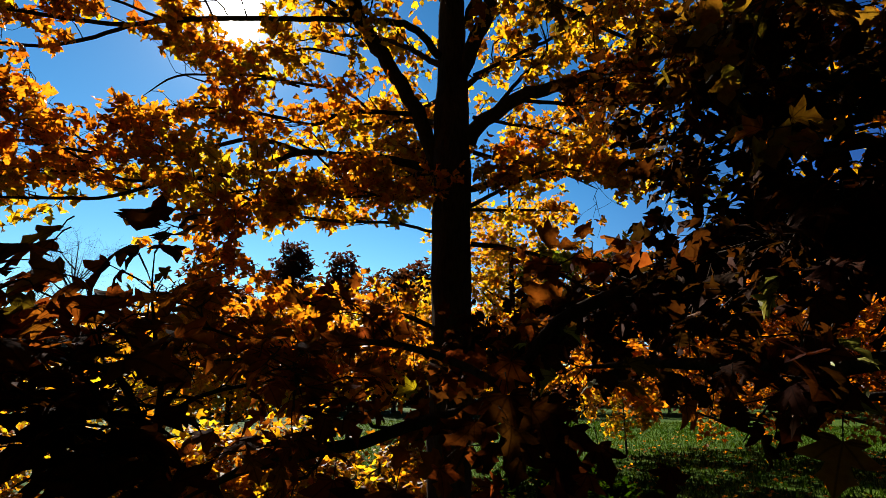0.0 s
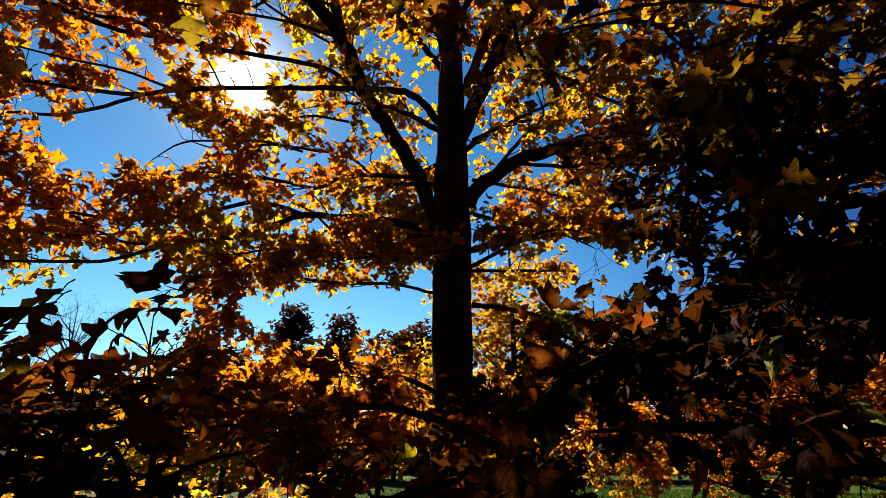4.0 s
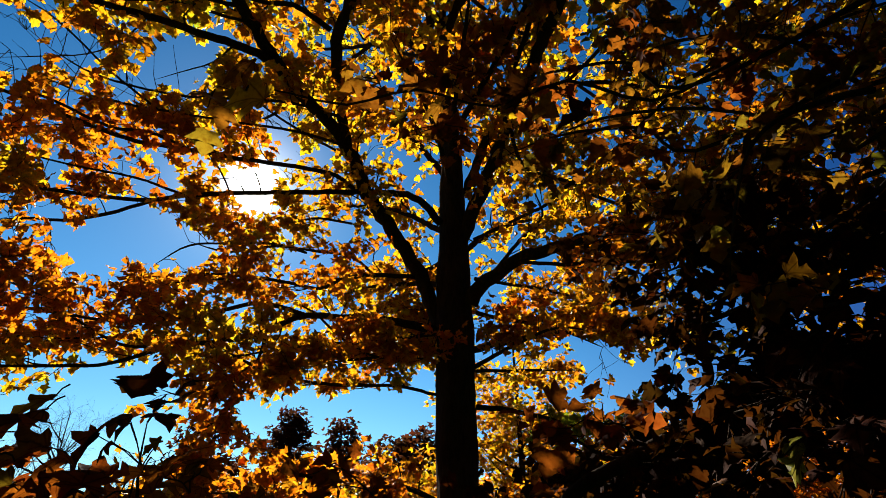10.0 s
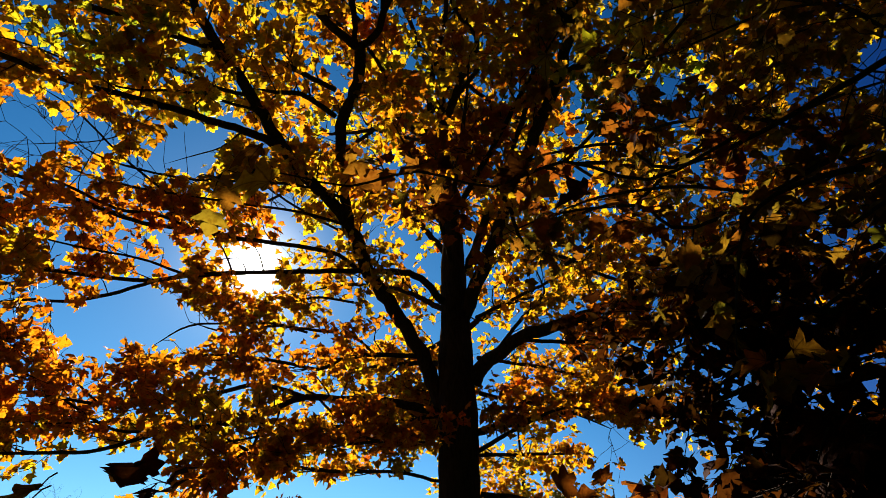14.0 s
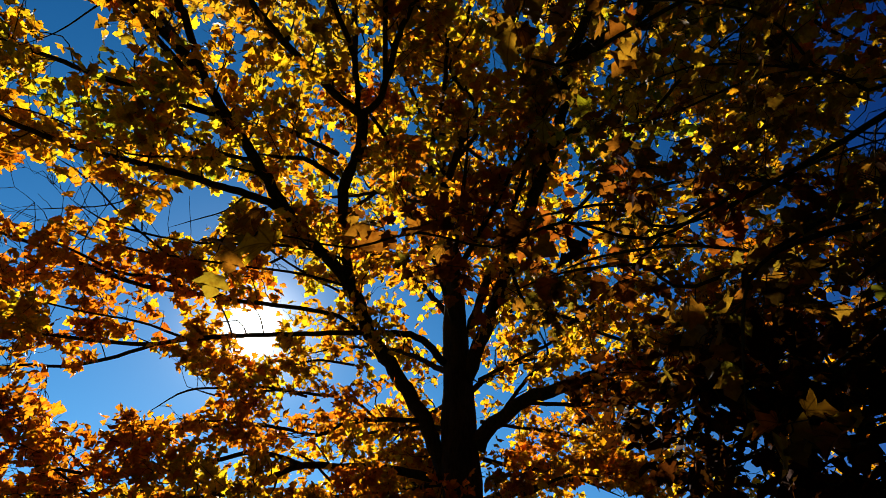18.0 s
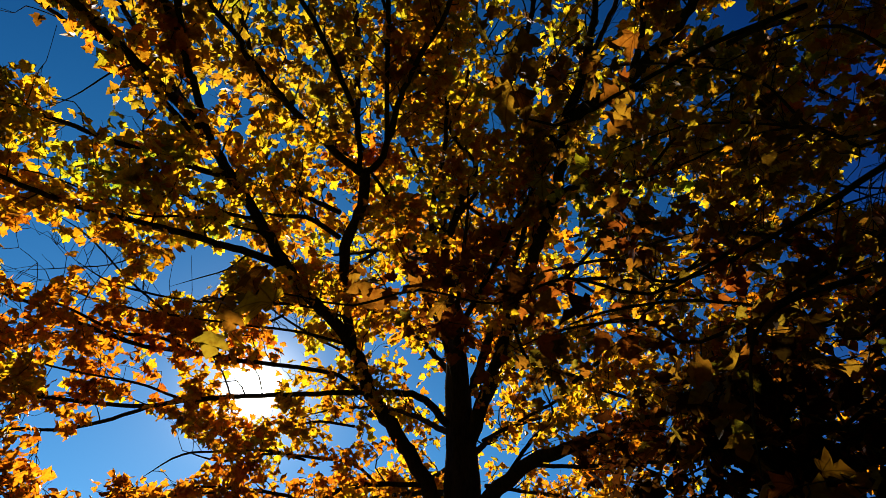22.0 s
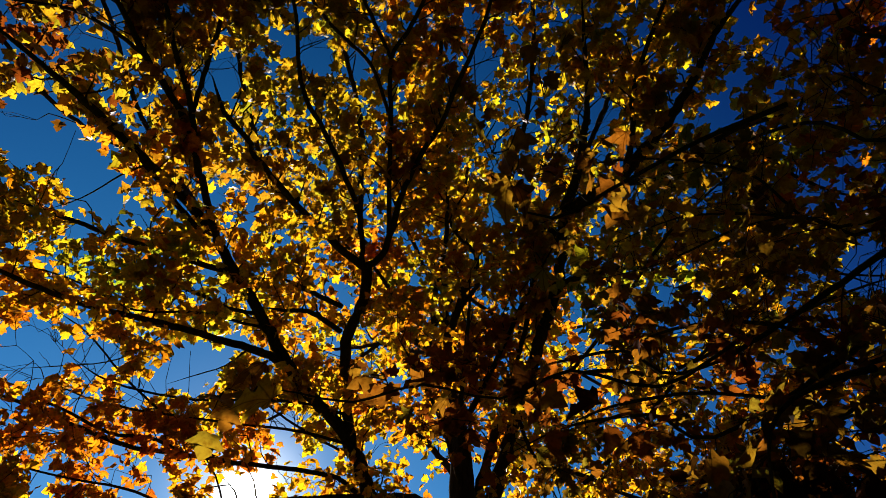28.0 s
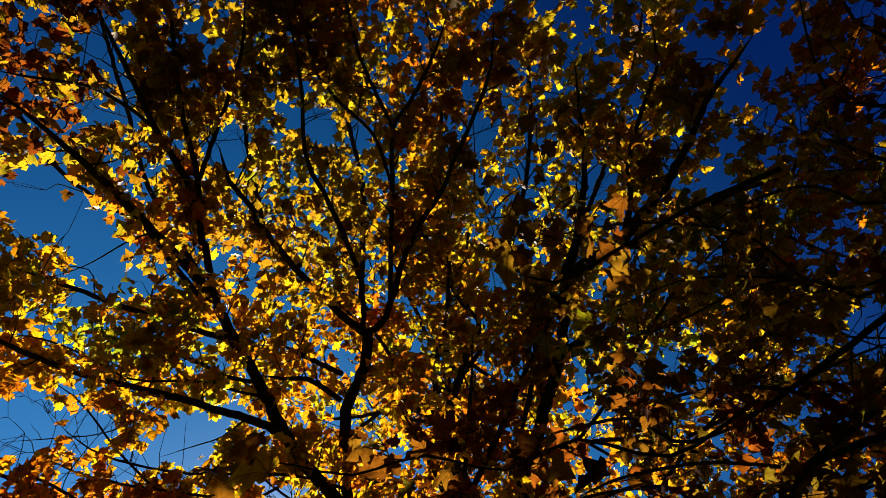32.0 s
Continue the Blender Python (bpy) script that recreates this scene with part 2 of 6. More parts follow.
# ---- growing things ----
rng = np.random.default_rng(7)


def unit(v):
    n = np.linalg.norm(v, axis=-1, keepdims=True)
    return v / np.maximum(n, 1e-9)


def spline(points, step):
    """A smooth line (Catmull-Rom) through control points x, y, z, radius, with a sample about every step metres."""
    p = np.array(points, float)
    p = np.vstack([2 * p[0] - p[1], p, 2 * p[-1] - p[-2]])
    rows = []
    for i in range(1, len(p) - 2):
        a, b, c, d = p[i - 1:i + 3]
        n = max(2, int(np.linalg.norm((c - b)[:3]) / step))
        for u in np.arange(n) / n:
            rows.append(0.5 * (2 * b + (c - a) * u + (2 * a - 5 * b + 4 * c - d) * u * u + (3 * b - a - 3 * c + d) * u ** 3))
    rows.append(p[-2])
    out = np.array(rows)
    out[:, 3] = np.maximum(out[:, 3], 0.0018)
    return out


def tube(line, sides, verts, faces):
    """Adds a closed tapering tube along a line of x, y, z, radius to the lists."""
    line = np.asarray(line, float)
    tang = unit(np.gradient(line[:, :3], axis=0))
    side = unit(np.cross(tang, np.where(np.abs(tang[:, 2:3]) > 0.9, (1.0, 0, 0), (0, 0, 1.0))))
    for i in range(1, len(side)):
        s = side[i - 1] - tang[i] * np.dot(side[i - 1], tang[i])
        if np.linalg.norm(s) > 1e-6:
            side[i] = s / np.linalg.norm(s)
    other = np.cross(tang, side)
    base = len(verts)
    ang = np.arange(sides) * 2 * np.pi / sides
    for k in range(len(line)):
        ring = line[k, :3] + line[k, 3] * (np.cos(ang)[:, None] * side[k] + np.sin(ang)[:, None] * other[k])
        verts.extend(ring.tolist())
    for k in range(len(line) - 1):
        a = base + k * sides
        for j in range(sides):
            j2 = (j + 1) % sides
            faces.append((a + j, a + j2, a + sides + j2, a + sides + j))
    faces.append(tuple(base + j for j in reversed(range(sides))))
    a = base + (len(line) - 1) * sides
    faces.append(tuple(a + j for j in range(sides)))


def mesh_object(name, verts, faces, mat, parent=None, label="", smooth=True, kind=""):
    me = bpy.data.meshes.new(name)
    me.from_pydata(verts, [], faces)
    me.materials.append(mat)
    if smooth:
        me.polygons.foreach_set("use_smooth", [True] * len(me.polygons))
    ob = new(name, me)
    if parent:
        ob.parent = parent
    return tagged(ob, label, kind=kind)


def maple_outline(lobes, fold, curl, seed):
    """One maple leaf in its own plane: stalk at the origin, tip along +y, one metre long; its halves fold up and its tip curls."""
    r = random.Random(seed)
    half = [(0.0, 0.0)] + lobes
    pts = [(x, y) for x, y in half] + [(-x * r.uniform(0.9, 1.05), y * r.uniform(0.97, 1.03)) for x, y in reversed(half[1:-1])]
    mid = [(0.0, 0.3), (0.0, 0.62)]
    v = []
    for x, y in pts + mid:
        v.append((x, y, fold * abs(x) - curl * (y - 0.3) ** 2 - 0.5 * curl * x * x + 0.05 * math.sin(9 * x + 7 * y + seed) + r.uniform(-0.015, 0.015)))
    n = len(pts)
    k = n // 2
    f = []
    for i in range(n):
        j = (i + 1) % n
        hub = n if (i < k // 2 or i >= n - k // 2) else n + 1
        f.append((i, j, hub))
    f.append((k // 2, n + 1, n))
    f.append((n - k // 2, n, n + 1))
    return np.array(v), np.array(f)


LOBES_PLAIN = [(0.20, -0.09), (0.44, 0.0), (0.38, 0.14), (0.70, 0.39), (0.50, 0.49), (0.32, 0.49), (0.34, 0.71), (0.0, 1.01)]
LOBES_FINE = [(0.14, -0.08), (0.33, -0.10), (0.46, -0.03), (0.34, 0.10), (0.50, 0.21), (0.62, 0.30), (0.78, 0.42), (0.58, 0.47), (0.42, 0.48), (0.22, 0.46), (0.27, 0.62), (0.36, 0.74), (0.19, 0.82), (0.0, 1.08)]
PLAIN_LEAVES = [maple_outline(LOBES_PLAIN, f, c, s) for f, c, s in ((0.35, 0.5, 1), (0.1, 0.9, 2), (0.55, 0.3, 3), (-0.25, 0.8, 4), (0.7, 0.6, 9))]


def near_leaf(lobes, fold, curl, seed):
    """A maple leaf with a rim, an inner ring and a middle, so that its blade bends smoothly."""
    r = random.Random(seed)
    half = [(0.0, 0.0)] + lobes
    rim = half + [(-x * r.uniform(0.88, 1.05), y + r.uniform(-0.03, 0.03)) for x, y in reversed(half[1:-1])]
    n = len(rim)
    flat = rim + [(x * 0.55, 0.32 + (y - 0.32) * 0.55) for x, y in rim] + [(0.0, 0.32)]
    twist = r.uniform(-0.35, 0.35)
    v = [(x, y, fold * abs(x) - curl * max(y - 0.1, 0) ** 2 - 0.5 * curl * x * x + twist * x * y + 0.035 * math.sin(11 * x + seed) * math.sin(9 * y)) for x, y in flat]
    f = []
    for i in range(n):
        j = (i + 1) % n
        f += [(i, j, n + j), (i, n + j, n + i), (n + i, n + j, 2 * n)]
    return np.array(v), np.array(f)


def far_leaf(fold, curl):
    """A leaf of few faces, for trees farther off."""
    rim = [(0, 0), (0.48, 0.02), (0.66, 0.42), (0.24, 0.52), (0, 1.04), (-0.24, 0.52), (-0.66, 0.42), (-0.48, 0.02)]
    v = np.array([(x, y, fold * abs(x) - curl * (y - 0.3) ** 2) for x, y in rim])
    return v, np.array([(0, 1, 2), (0, 2, 3), (0, 3, 4), (0, 4, 5), (0, 5, 6), (0, 6, 7)])


FINE_LEAVES = [near_leaf(LOBES_FINE, f, c, s) for f, c, s in ((0.2, 0.4, 5), (0.5, 0.3, 6), (0.05, 0.7, 7), (-0.15, 0.6, 8), (0.7, 0.5, 10))]
FAR_LEAVES = [far_leaf(f, c) for f, c in ((0.25, 0.3), (0.05, 0.6), (0.4, 0.1), (-0.2, 0.5))]


class Foliage:
    """Collects leaves: place, way of the tip, upper side, size."""

    def __init__(self):
        self.rows = []

    def add(self, place, tip, up, size):
        self.rows.append((*place, *tip, *up, size))

    def frames(self, keep):
        a = np.array(self.rows)[keep]
        p, t, u, s = a[:, 0:3], unit(a[:, 3:6]), a[:, 6:9], a[:, 9]
        x = unit(np.cross(t, u))
        z = np.cross(x, t)
        return p, x, t, z, s

    def mesh(self, name, mat, parent, label, keep, shapes):
        if len(keep) == 0:
            return None
        p, x, t, z, s = self.frames(keep)
        pick = rng.integers(0, len(shapes), len(keep))
        vs, fs, base = [], [], 0
        for k, (v, f) in enumerate(shapes):
            m = pick == k
            n = int(m.sum())
            if not n:
                continue
            w = p[m][:, None, :] + s[m][:, None, None] * (v[None, :, 0:1] * x[m][:, None, :] + v[None, :, 1:2] * t[m][:, None, :] + v[None, :, 2:3] * z[m][:, None, :])
            vs.append(w.reshape(-1, 3))
            fs.append((f[None] + base + (np.arange(n) * len(v))[:, None, None]).reshape(-1, 3))
            base += n * len(v)
        vs, fs = np.vstack(vs), np.vstack(fs)
        me = bpy.data.meshes.new(name)
        me.vertices.add(len(vs))
        me.vertices.foreach_set("co", vs.ravel())
        me.loops.add(fs.size)
        me.loops.foreach_set("vertex_index", fs.ravel().astype(np.int32))
        me.polygons.add(len(fs))
        me.polygons.foreach_set("loop_start", np.arange(0, fs.size, 3, dtype=np.int32))
        me.polygons.foreach_set("use_smooth", np.ones(len(fs), bool))
        me.materials.append(mat)
        me.update()
        ob = new(name, me)
        ob.parent = parent
        return tagged(ob, label, kind="stuff")

    def single(self, mat, parent, keep, shapes):
        """Each leaf as an object of its own; alike leaves share a mesh."""
        if len(keep) == 0:
            return
        stock = []
        for v, f in shapes:
            me = bpy.data.meshes.new("leaf")
            me.from_pydata(v.tolist(), [], f.tolist())
            me.materials.append(VEINED.get(mat, mat))
            me.polygons.foreach_set("use_smooth", [True] * len(me.polygons))
            stock.append(me)
        p, x, t, z, s = self.frames(keep)
        for i in range(len(keep)):
            ob = new("leaf", stock[int(rng.integers(0, len(stock)))])
            ob.parent = parent
            m = Matrix((x[i] * s[i], t[i] * s[i], z[i] * s[i])).transposed().to_4x4()
            m.translation = Vector(p[i])
            ob.matrix_basis = m


class Tree:
    """A tree in the making: its limbs become parts at once, its twigs and leaves are gathered and built by finish()."""

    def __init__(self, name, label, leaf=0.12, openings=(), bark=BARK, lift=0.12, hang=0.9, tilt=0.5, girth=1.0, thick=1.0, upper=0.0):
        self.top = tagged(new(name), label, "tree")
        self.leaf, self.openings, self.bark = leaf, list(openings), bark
        self.lift, self.hang, self.tilt, self.girth, self.thick, self.upper = lift, hang, tilt, girth, thick, upper
        self.twig_v, self.twig_f = [], []
        self.holes = None
        self.foliage, self.large = {}, {}

    def gap(self, one, two, r_one, r_two):
        """A clear lane between the boughs, from one place to another, with its radius at both ends."""
        self.openings.append((one, two, r_one, r_two))
        self.holes = None

    def trunk(self, points, name="trunk", sides=20, rough=0.035, step=0.12):
        line = spline(points, step)
        v, f = [], []
        tube(line, sides, v, f)
        a = np.array(v)
        k = np.repeat(np.arange(len(line)), sides)
        out = a - line[k, :3]
        for i in range(len(a)):
            q = Vector((a[i][0] * 5, a[i][1] * 5, a[i][2] * 1.4))
            a[i] += out[i] * (noise.noise(q) * rough * 5 + noise.noise(q * 3.1) * rough * 2)
        return mesh_object(name, a.tolist(), f, self.bark, self.top)

    def free(self, p):
        """False inside an opening of the crown, given as two ends and two radii, and in the clear space round the tripod."""
        if np.linalg.norm(p - np.array(EYE)) < 1.45:
            return False
        if not len(self.openings):
            return True
        if self.holes is None:
            a, b = np.array([o[0] for o in self.openings]), np.array([o[1] for o in self.openings])
            r0, r1 = np.array([o[2] for o in self.openings]), np.array([o[3] for o in self.openings])
            self.holes = (a, b - a, r0, r1 - r0, ((b - a) ** 2).sum(1))
        a, ab, r0, dr, l2 = self.holes
        u = np.clip(((p - a) * ab).sum(1) / l2, 0, 1)
        away = p - a - u[:, None] * ab
        return bool(((away * away).sum(1) > (r0 + dr * u) ** 2).all())

    def limb(self, points, leaves=GOLD, sprays=7.0, reach=1.0, bare=0.12, per=34, name="limb", flat=0.45, droop=0.2, loose=0.0, tip=True):
        """A limb along control points x, y, z, radius, with sprays of twigs and leaves (sprays: so many a metre, reach: metres)."""
        if tip:
            points = [*points[:-1], (*points[-1][:3], min(points[-1][3] * 0.4, 0.006))]
        line = spline([(*p[:3], p[3] * self.girth * (1 + 0.5 * self.upper * min(max((p[2] - 7.0) / 1.5, 0), 1))) for p in points], 0.1)
        n = len(line)
        for k in range(3):
            line[1:-1, k] += rng.normal(0, 0.15, n - 2) * line[1:-1, 3]
        v, f = [], []
        tube(line, 9 if line[0, 3] > 0.03 else 6, v, f)
        mesh_object(name, v, f, self.bark, self.top)
        seg = np.linalg.norm(np.diff(line[:, :3], axis=0), axis=1)
        run = np.concatenate([[0], np.cumsum(seg)])
        count = int(run[-1] * sprays * (1 - bare))
        for i in range(count):
            s = run[-1] * (bare + (1 - bare) * (i + rng.random()) / max(count, 1))
            j = min(int(np.searchsorted(run, s)), n - 1)
            along = unit(line[j, :3] - line[max(j - 2, 0), :3] + 1e-6)
            self.spray(line[j], along, leaves, reach * rng.uniform(0.45, 1.15), per, flat, droop, loose)
        self.spray(line[-1], unit(line[-1, :3] - line[-3, :3]), leaves, reach * 0.9, per, flat, droop, loose)

    def spray(self, root, along, leaves, length, per, flat, droop, loose):
        way = rng.normal(0, 1, 3)
        way -= along * np.dot(way, along)
        way = unit(way) * np.array((1, 1, flat)) + along * rng.uniform(0.25, 0.9) + np.array((0, 0, self.lift + 0.6 * self.upper * min(max(root[2] - 5.5, 0), 1)))
        way = unit(way)
        end = root[:3] + way * length - np.array((0, 0, droop * length * length))
        if not self.free(end) and rng.random() < 0.93:
            return
        bend = rng.normal(0, 0.07 * length, 3)
        one, two = root[:3] + way * length * 0.33 + bend, root[:3] * 0.35 + end * 0.65 - bend * 0.8 + np.array((0, 0, 0.04 * length))
        r0 = min(max(root[3] * 0.35, 0.004), 0.012)
        stem = spline([(*root[:3], r0), (*one, r0 * 0.8), (*two, r0 * 0.55), (*end, 0.0025)], 0.12)
        tube(stem, 4, self.twig_v, self.twig_f)
        shoots = [(stem, 0.5)]
        for _ in range(int(rng.integers(3, 7))):
            k = int(rng.integers(len(stem) // 4, len(stem)))
            w = unit(way * 0.7 + rng.normal(0, 0.6, 3) * np.array((1, 1, flat + 0.2)))
            ln = length * rng.uniform(0.3, 0.65)
            e = stem[k, :3] + w * ln - np.array((0, 0, droop * ln))
            if not self.free(e) and rng.random() < 0.93:
                continue
            kink = rng.normal(0, 0.07 * ln, (2, 3))
            sub = np.array([(*stem[k, :3], 0.004), (*(stem[k, :3] * 0.62 + e * 0.38 + kink[0]), 0.0032), (*(stem[k, :3] * 0.3 + e * 0.7 + kink[1]), 0.0026), (*e, 0.0016)])
            sub = spline(sub, ln / 7)
            tube(sub, 3, self.twig_v, self.twig_f)
            shoots.append((sub, 0.25))
        total = sum(np.linalg.norm(s[-1, :3] - s[0, :3]) for s, _ in shoots)
        grand = 1 + self.upper * min(max((end[2] - 5.5) / 2.5, 0), 1)
        bag = self.foliage.setdefault(leaves, Foliage())
        for s, skip in shoots:
            n = int(per * self.thick * np.linalg.norm(s[-1, :3] - s[0, :3]) / max(total, 1e-6) * rng.uniform(0.7, 1.3) / grand ** 2) + 1
            for i in range(n):
                u = (skip + (1 - skip) * rng.random()) * (len(s) - 1)
                k = min(int(u), len(s) - 2)
                q = s[k, :3] + (u - k) * (s[k + 1, :3] - s[k, :3])
                size = self.leaf * grand * rng.uniform(0.6, 1.3)
                aside = rng.normal(0, 1, 3)
                q = q + unit(aside) * size * rng.uniform(0.3, 1.0 + loose)
                if not self.free(q):
                    continue
                tip = unit(aside * np.array((1, 1, 0.4)) + way * 0.5 - np.array((0, 0, rng.uniform(0.1, self.hang))))
                up = unit(np.array((0, 0, 1.0)) + rng.normal(0, self.tilt, 3))
                bag.add(q, tip, up, size)

    def leaf_at(self, base, tip, up, leaves, root=None):
        """One large leaf by itself, on its stalk."""
        bag = self.large.setdefault(leaves, Foliage())
        base, tip, up = np.array(base), np.array(tip), np.array(up)
        way = tip - base
        bag.add(base, way, up, float(np.linalg.norm(way)))
        root = base - way * 0.3 + np.array((0, 0, 0.03)) if root is None else np.array(root)
        tube(np.array([(*root, 0.0022), (*(root * 0.5 + base * 0.5 + np.array((0, 0, 0.008))), 0.0018), (*base, 0.0015)]), 4, self.twig_v, self.twig_f)

    def finish(self, near=(0.0, 0.0, 1.6), singles=300, label="autumn foliage", shapes=None):
        if self.twig_v:
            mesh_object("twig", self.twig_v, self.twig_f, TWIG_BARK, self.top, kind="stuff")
        for mat, bag in self.large.items():
            bag.single(mat, self.top, np.arange(len(bag.rows)), FINE_LEAVES)
        total = sum(len(b.rows) for b in self.foliage.values())
        for mat, bag in self.foliage.items():
            if not bag.rows:
                continue
            a = np.array(bag.rows)[:, :3]
            order = np.argsort(np.linalg.norm(a - np.array(near), axis=1))
            k = int(singles * len(order) / total)
            bag.single(mat, self.top, order[:k], FINE_LEAVES)
            bag.mesh("foliage", mat, self.top, label, order[k:], shapes or PLAIN_LEAVES)
        return self.top


def grown_tree(name, label, base, height, crown, radii, leaves, count, leaf, trunk_r, bark=BARK, lean=(0, 0), limbs=9, upward=0.6, singles=0):
    """A tree farther off: trunk, rising limbs and sprays inside a crown of the given middle and radii."""
    t = Tree(name, label, leaf, bark=bark)
    x, y, z = base
    top = (x + lean[0], y + lean[1], z + height)
    pts = [(x, y, z - 0.1, trunk_r * 1.35), (x + lean[0] * 0.1, y, z + height * 0.15, trunk_r), (x + lean[0] * 0.5, y + lean[1] * 0.5, z + height * 0.55, trunk_r * 0.6), (*top, trunk_r * 0.12)]
    t.trunk(pts, sides=10, step=height / 20)
    c, r = np.array(crown), np.array(radii)
    for i in range(limbs):
        g = rng.normal(0, 1, 3)
        g = unit(g) * rng.random() ** (1 / 3)
        e = c + r * g * 0.95
        h = np.clip((e[2] - z - upward * np.linalg.norm(e[:2] - np.array((x, y)))) / height, 0.12, 0.9)
        s = np.array((x + lean[0] * h, y + lean[1] * h, z + height * h))
        m = s * 0.5 + e * 0.5 + np.array((0, 0, -0.08 * np.linalg.norm(e - s)))
        rr = trunk_r * (0.42 - 0.3 * h)
        t.limb([(*s, rr), (*m, rr * 0.6), (*e, max(rr * 0.2, 0.006))], leaves, 0.001, 0.3, per=0)
    n_spray = max(1, count // 22)
    for i in range(n_spray):
        g = unit(rng.normal(0, 1, 3)) * rng.random() ** (1 / 2.4)
        q = c + r * g
        t.spray(np.array((*q, 0.01)), unit(g + np.array((0, 0, 0.3))), leaves, float(np.mean(r)) * rng.uniform(0.15, 0.35), 22, 0.6, 0.15, 0.8)
    t.finish(singles=singles, shapes=FAR_LEAVES)
    return t.top


# ---- the large maple, with openings in its crown where the sky shows ----
maple = Tree("maple_tree", "tall maple with golden autumn leaves and bark darkened as if backlit on the lawn", 0.086, lift=0.38, tilt=0.95, girth=0.72, thick=1.5, upper=0.6)
maple.gap((-1.26, 3.06, 3.85), (-4.42, 10.69, 9.48), 0.15, 0.52)
maple.gap((-2.29, 3.78, 3.94), (-5.95, 9.82, 7.69), 0.23, 0.60)
maple.gap((-2.02, 3.93, 3.93), (-5.26, 10.23, 7.66), 0.15, 0.40)
maple.gap((-2.57, 3.65, 3.85), (-6.69, 9.48, 7.46), 0.20, 0.51)
maple.gap((-2.76, 3.56, 3.77), (-7.18, 9.24, 7.25), 0.12, 0.30)
maple.gap((-1.11, 4.73, 2.78), (-2.89, 12.30, 4.68), 0.19, 0.49)
maple.gap((-0.71, 4.80, 2.83), (-1.84, 12.47, 4.79), 0.22, 0.58)
maple.gap((-0.32, 4.83, 2.86), (-0.83, 12.55, 4.88), 0.18, 0.47)
maple.gap((-1.40, 4.67, 2.70), (-3.65, 12.15, 4.45), 0.10, 0.26)
maple.gap((-2.26, 4.27, 2.90), (-5.86, 11.10, 4.97), 0.16, 0.41)
maple.gap((-2.34, 4.21, 2.93), (-6.09, 10.96, 5.05), 0.16, 0.41)
maple.gap((-2.92, 3.94, 2.59), (-7.59, 10.23, 4.16), 0.22, 0.58)
maple.gap((-2.54, 4.15, 2.73), (-6.61, 10.80, 4.53), 0.18, 0.47)
maple.gap((-2.75, 4.04, 2.65), (-7.16, 10.50, 4.34), 0.18, 0.47)
maple.gap((1.27, 4.57, 3.19), (3.31, 11.87, 5.73), 0.17, 0.44)
maple.gap((1.07, 4.56, 3.34), (2.77, 11.87, 6.12), 0.08, 0.21)
maple.gap((1.31, 2.49, 2.65), (5.69, 10.77, 6.13), 0.07, 0.29)
maple.gap((0.81, 4.05, 4.41), (2.10, 10.54, 8.91), 0.13, 0.33)
maple.gap((-1.35, 3.54, 4.86), (-3.52, 9.20, 10.08), 0.13, 0.35)
maple.gap((-1.98, 3.03, 5.05), (-5.15, 7.87, 10.58), 0.22, 0.58)
maple.gap((-2.17, 3.01, 4.95), (-5.64, 7.83, 10.31), 0.13, 0.35)
maple.gap((-2.91, 2.55, 4.76), (-7.57, 6.64, 9.82), 0.22, 0.58)
maple.gap((-2.57, 2.76, 4.89), (-6.68, 7.17, 10.14), 0.17, 0.44)
maple.gap((-2.35, 3.04, 4.80), (-6.11, 7.91, 9.91), 0.13, 0.33)
maple.gap((-2.55, 1.65, 5.57), (-6.62, 4.29, 11.93), 0.20, 0.52)
maple.gap((-2.71, 1.47, 5.54), (-7.05, 3.82, 11.83), 0.11, 0.29)
maple.gap((-1.66, 1.06, 6.20), (-3.98, 2.54, 12.63), 0.20, 0.48)
maple.gap((-0.95, 0.96, 6.41), (-2.28, 2.32, 13.15), 0.18, 0.43)
maple.gap((-2.85, 1.23, 5.52), (-6.84, 2.95, 11.01), 0.21, 0.49)
maple.gap((-2.66, 1.36, 5.61), (-6.39, 3.26, 11.22), 0.12, 0.28)
maple.gap((-2.41, 0.70, 5.93), (-5.78, 1.67, 11.98), 0.11, 0.27)
maple.gap((0.42, 1.10, 6.46), (1.01, 2.64, 13.26), 0.16, 0.38)
maple.gap((0.34, 0.78, 6.53), (0.81, 1.87, 13.43), 0.11, 0.27)
maple.gap((-2.35, 0.24, 6.01), (-5.63, 0.58, 12.18), 0.16, 0.38)
maple.gap((-0.59, 1.04, 6.46), (-1.41, 2.50, 13.25), 0.11, 0.27)
maple.gap((1.42, 0.48, 4.20), (6.17, 2.08, 12.85), 0.08, 0.36)
maple.gap((1.27, 0.31, 4.30), (5.49, 1.36, 13.31), 0.07, 0.30)
maple.gap((1.52, 0.31, 4.16), (6.60, 1.36, 12.71), 0.08, 0.36)
maple.gap((1.33, 0.88, 4.14), (5.78, 3.80, 12.61), 0.09, 0.38)
maple.gap((0.83, 0.91, 4.34), (3.60, 3.94, 13.46), 0.09, 0.41)
maple.gap((1.79, 1.39, 3.56), (7.77, 6.02, 10.11), 0.11, 0.47)
maple.gap((0.24, 2.94, 5.64), (0.59, 7.05, 11.29), 0.13, 0.32)
maple.gap((0.50, 2.34, 5.99), (1.20, 5.60, 12.14), 0.09, 0.21)
maple.gap((1.79, 1.35, 3.59), (7.76, 5.85, 10.23), 0.09, 0.41)
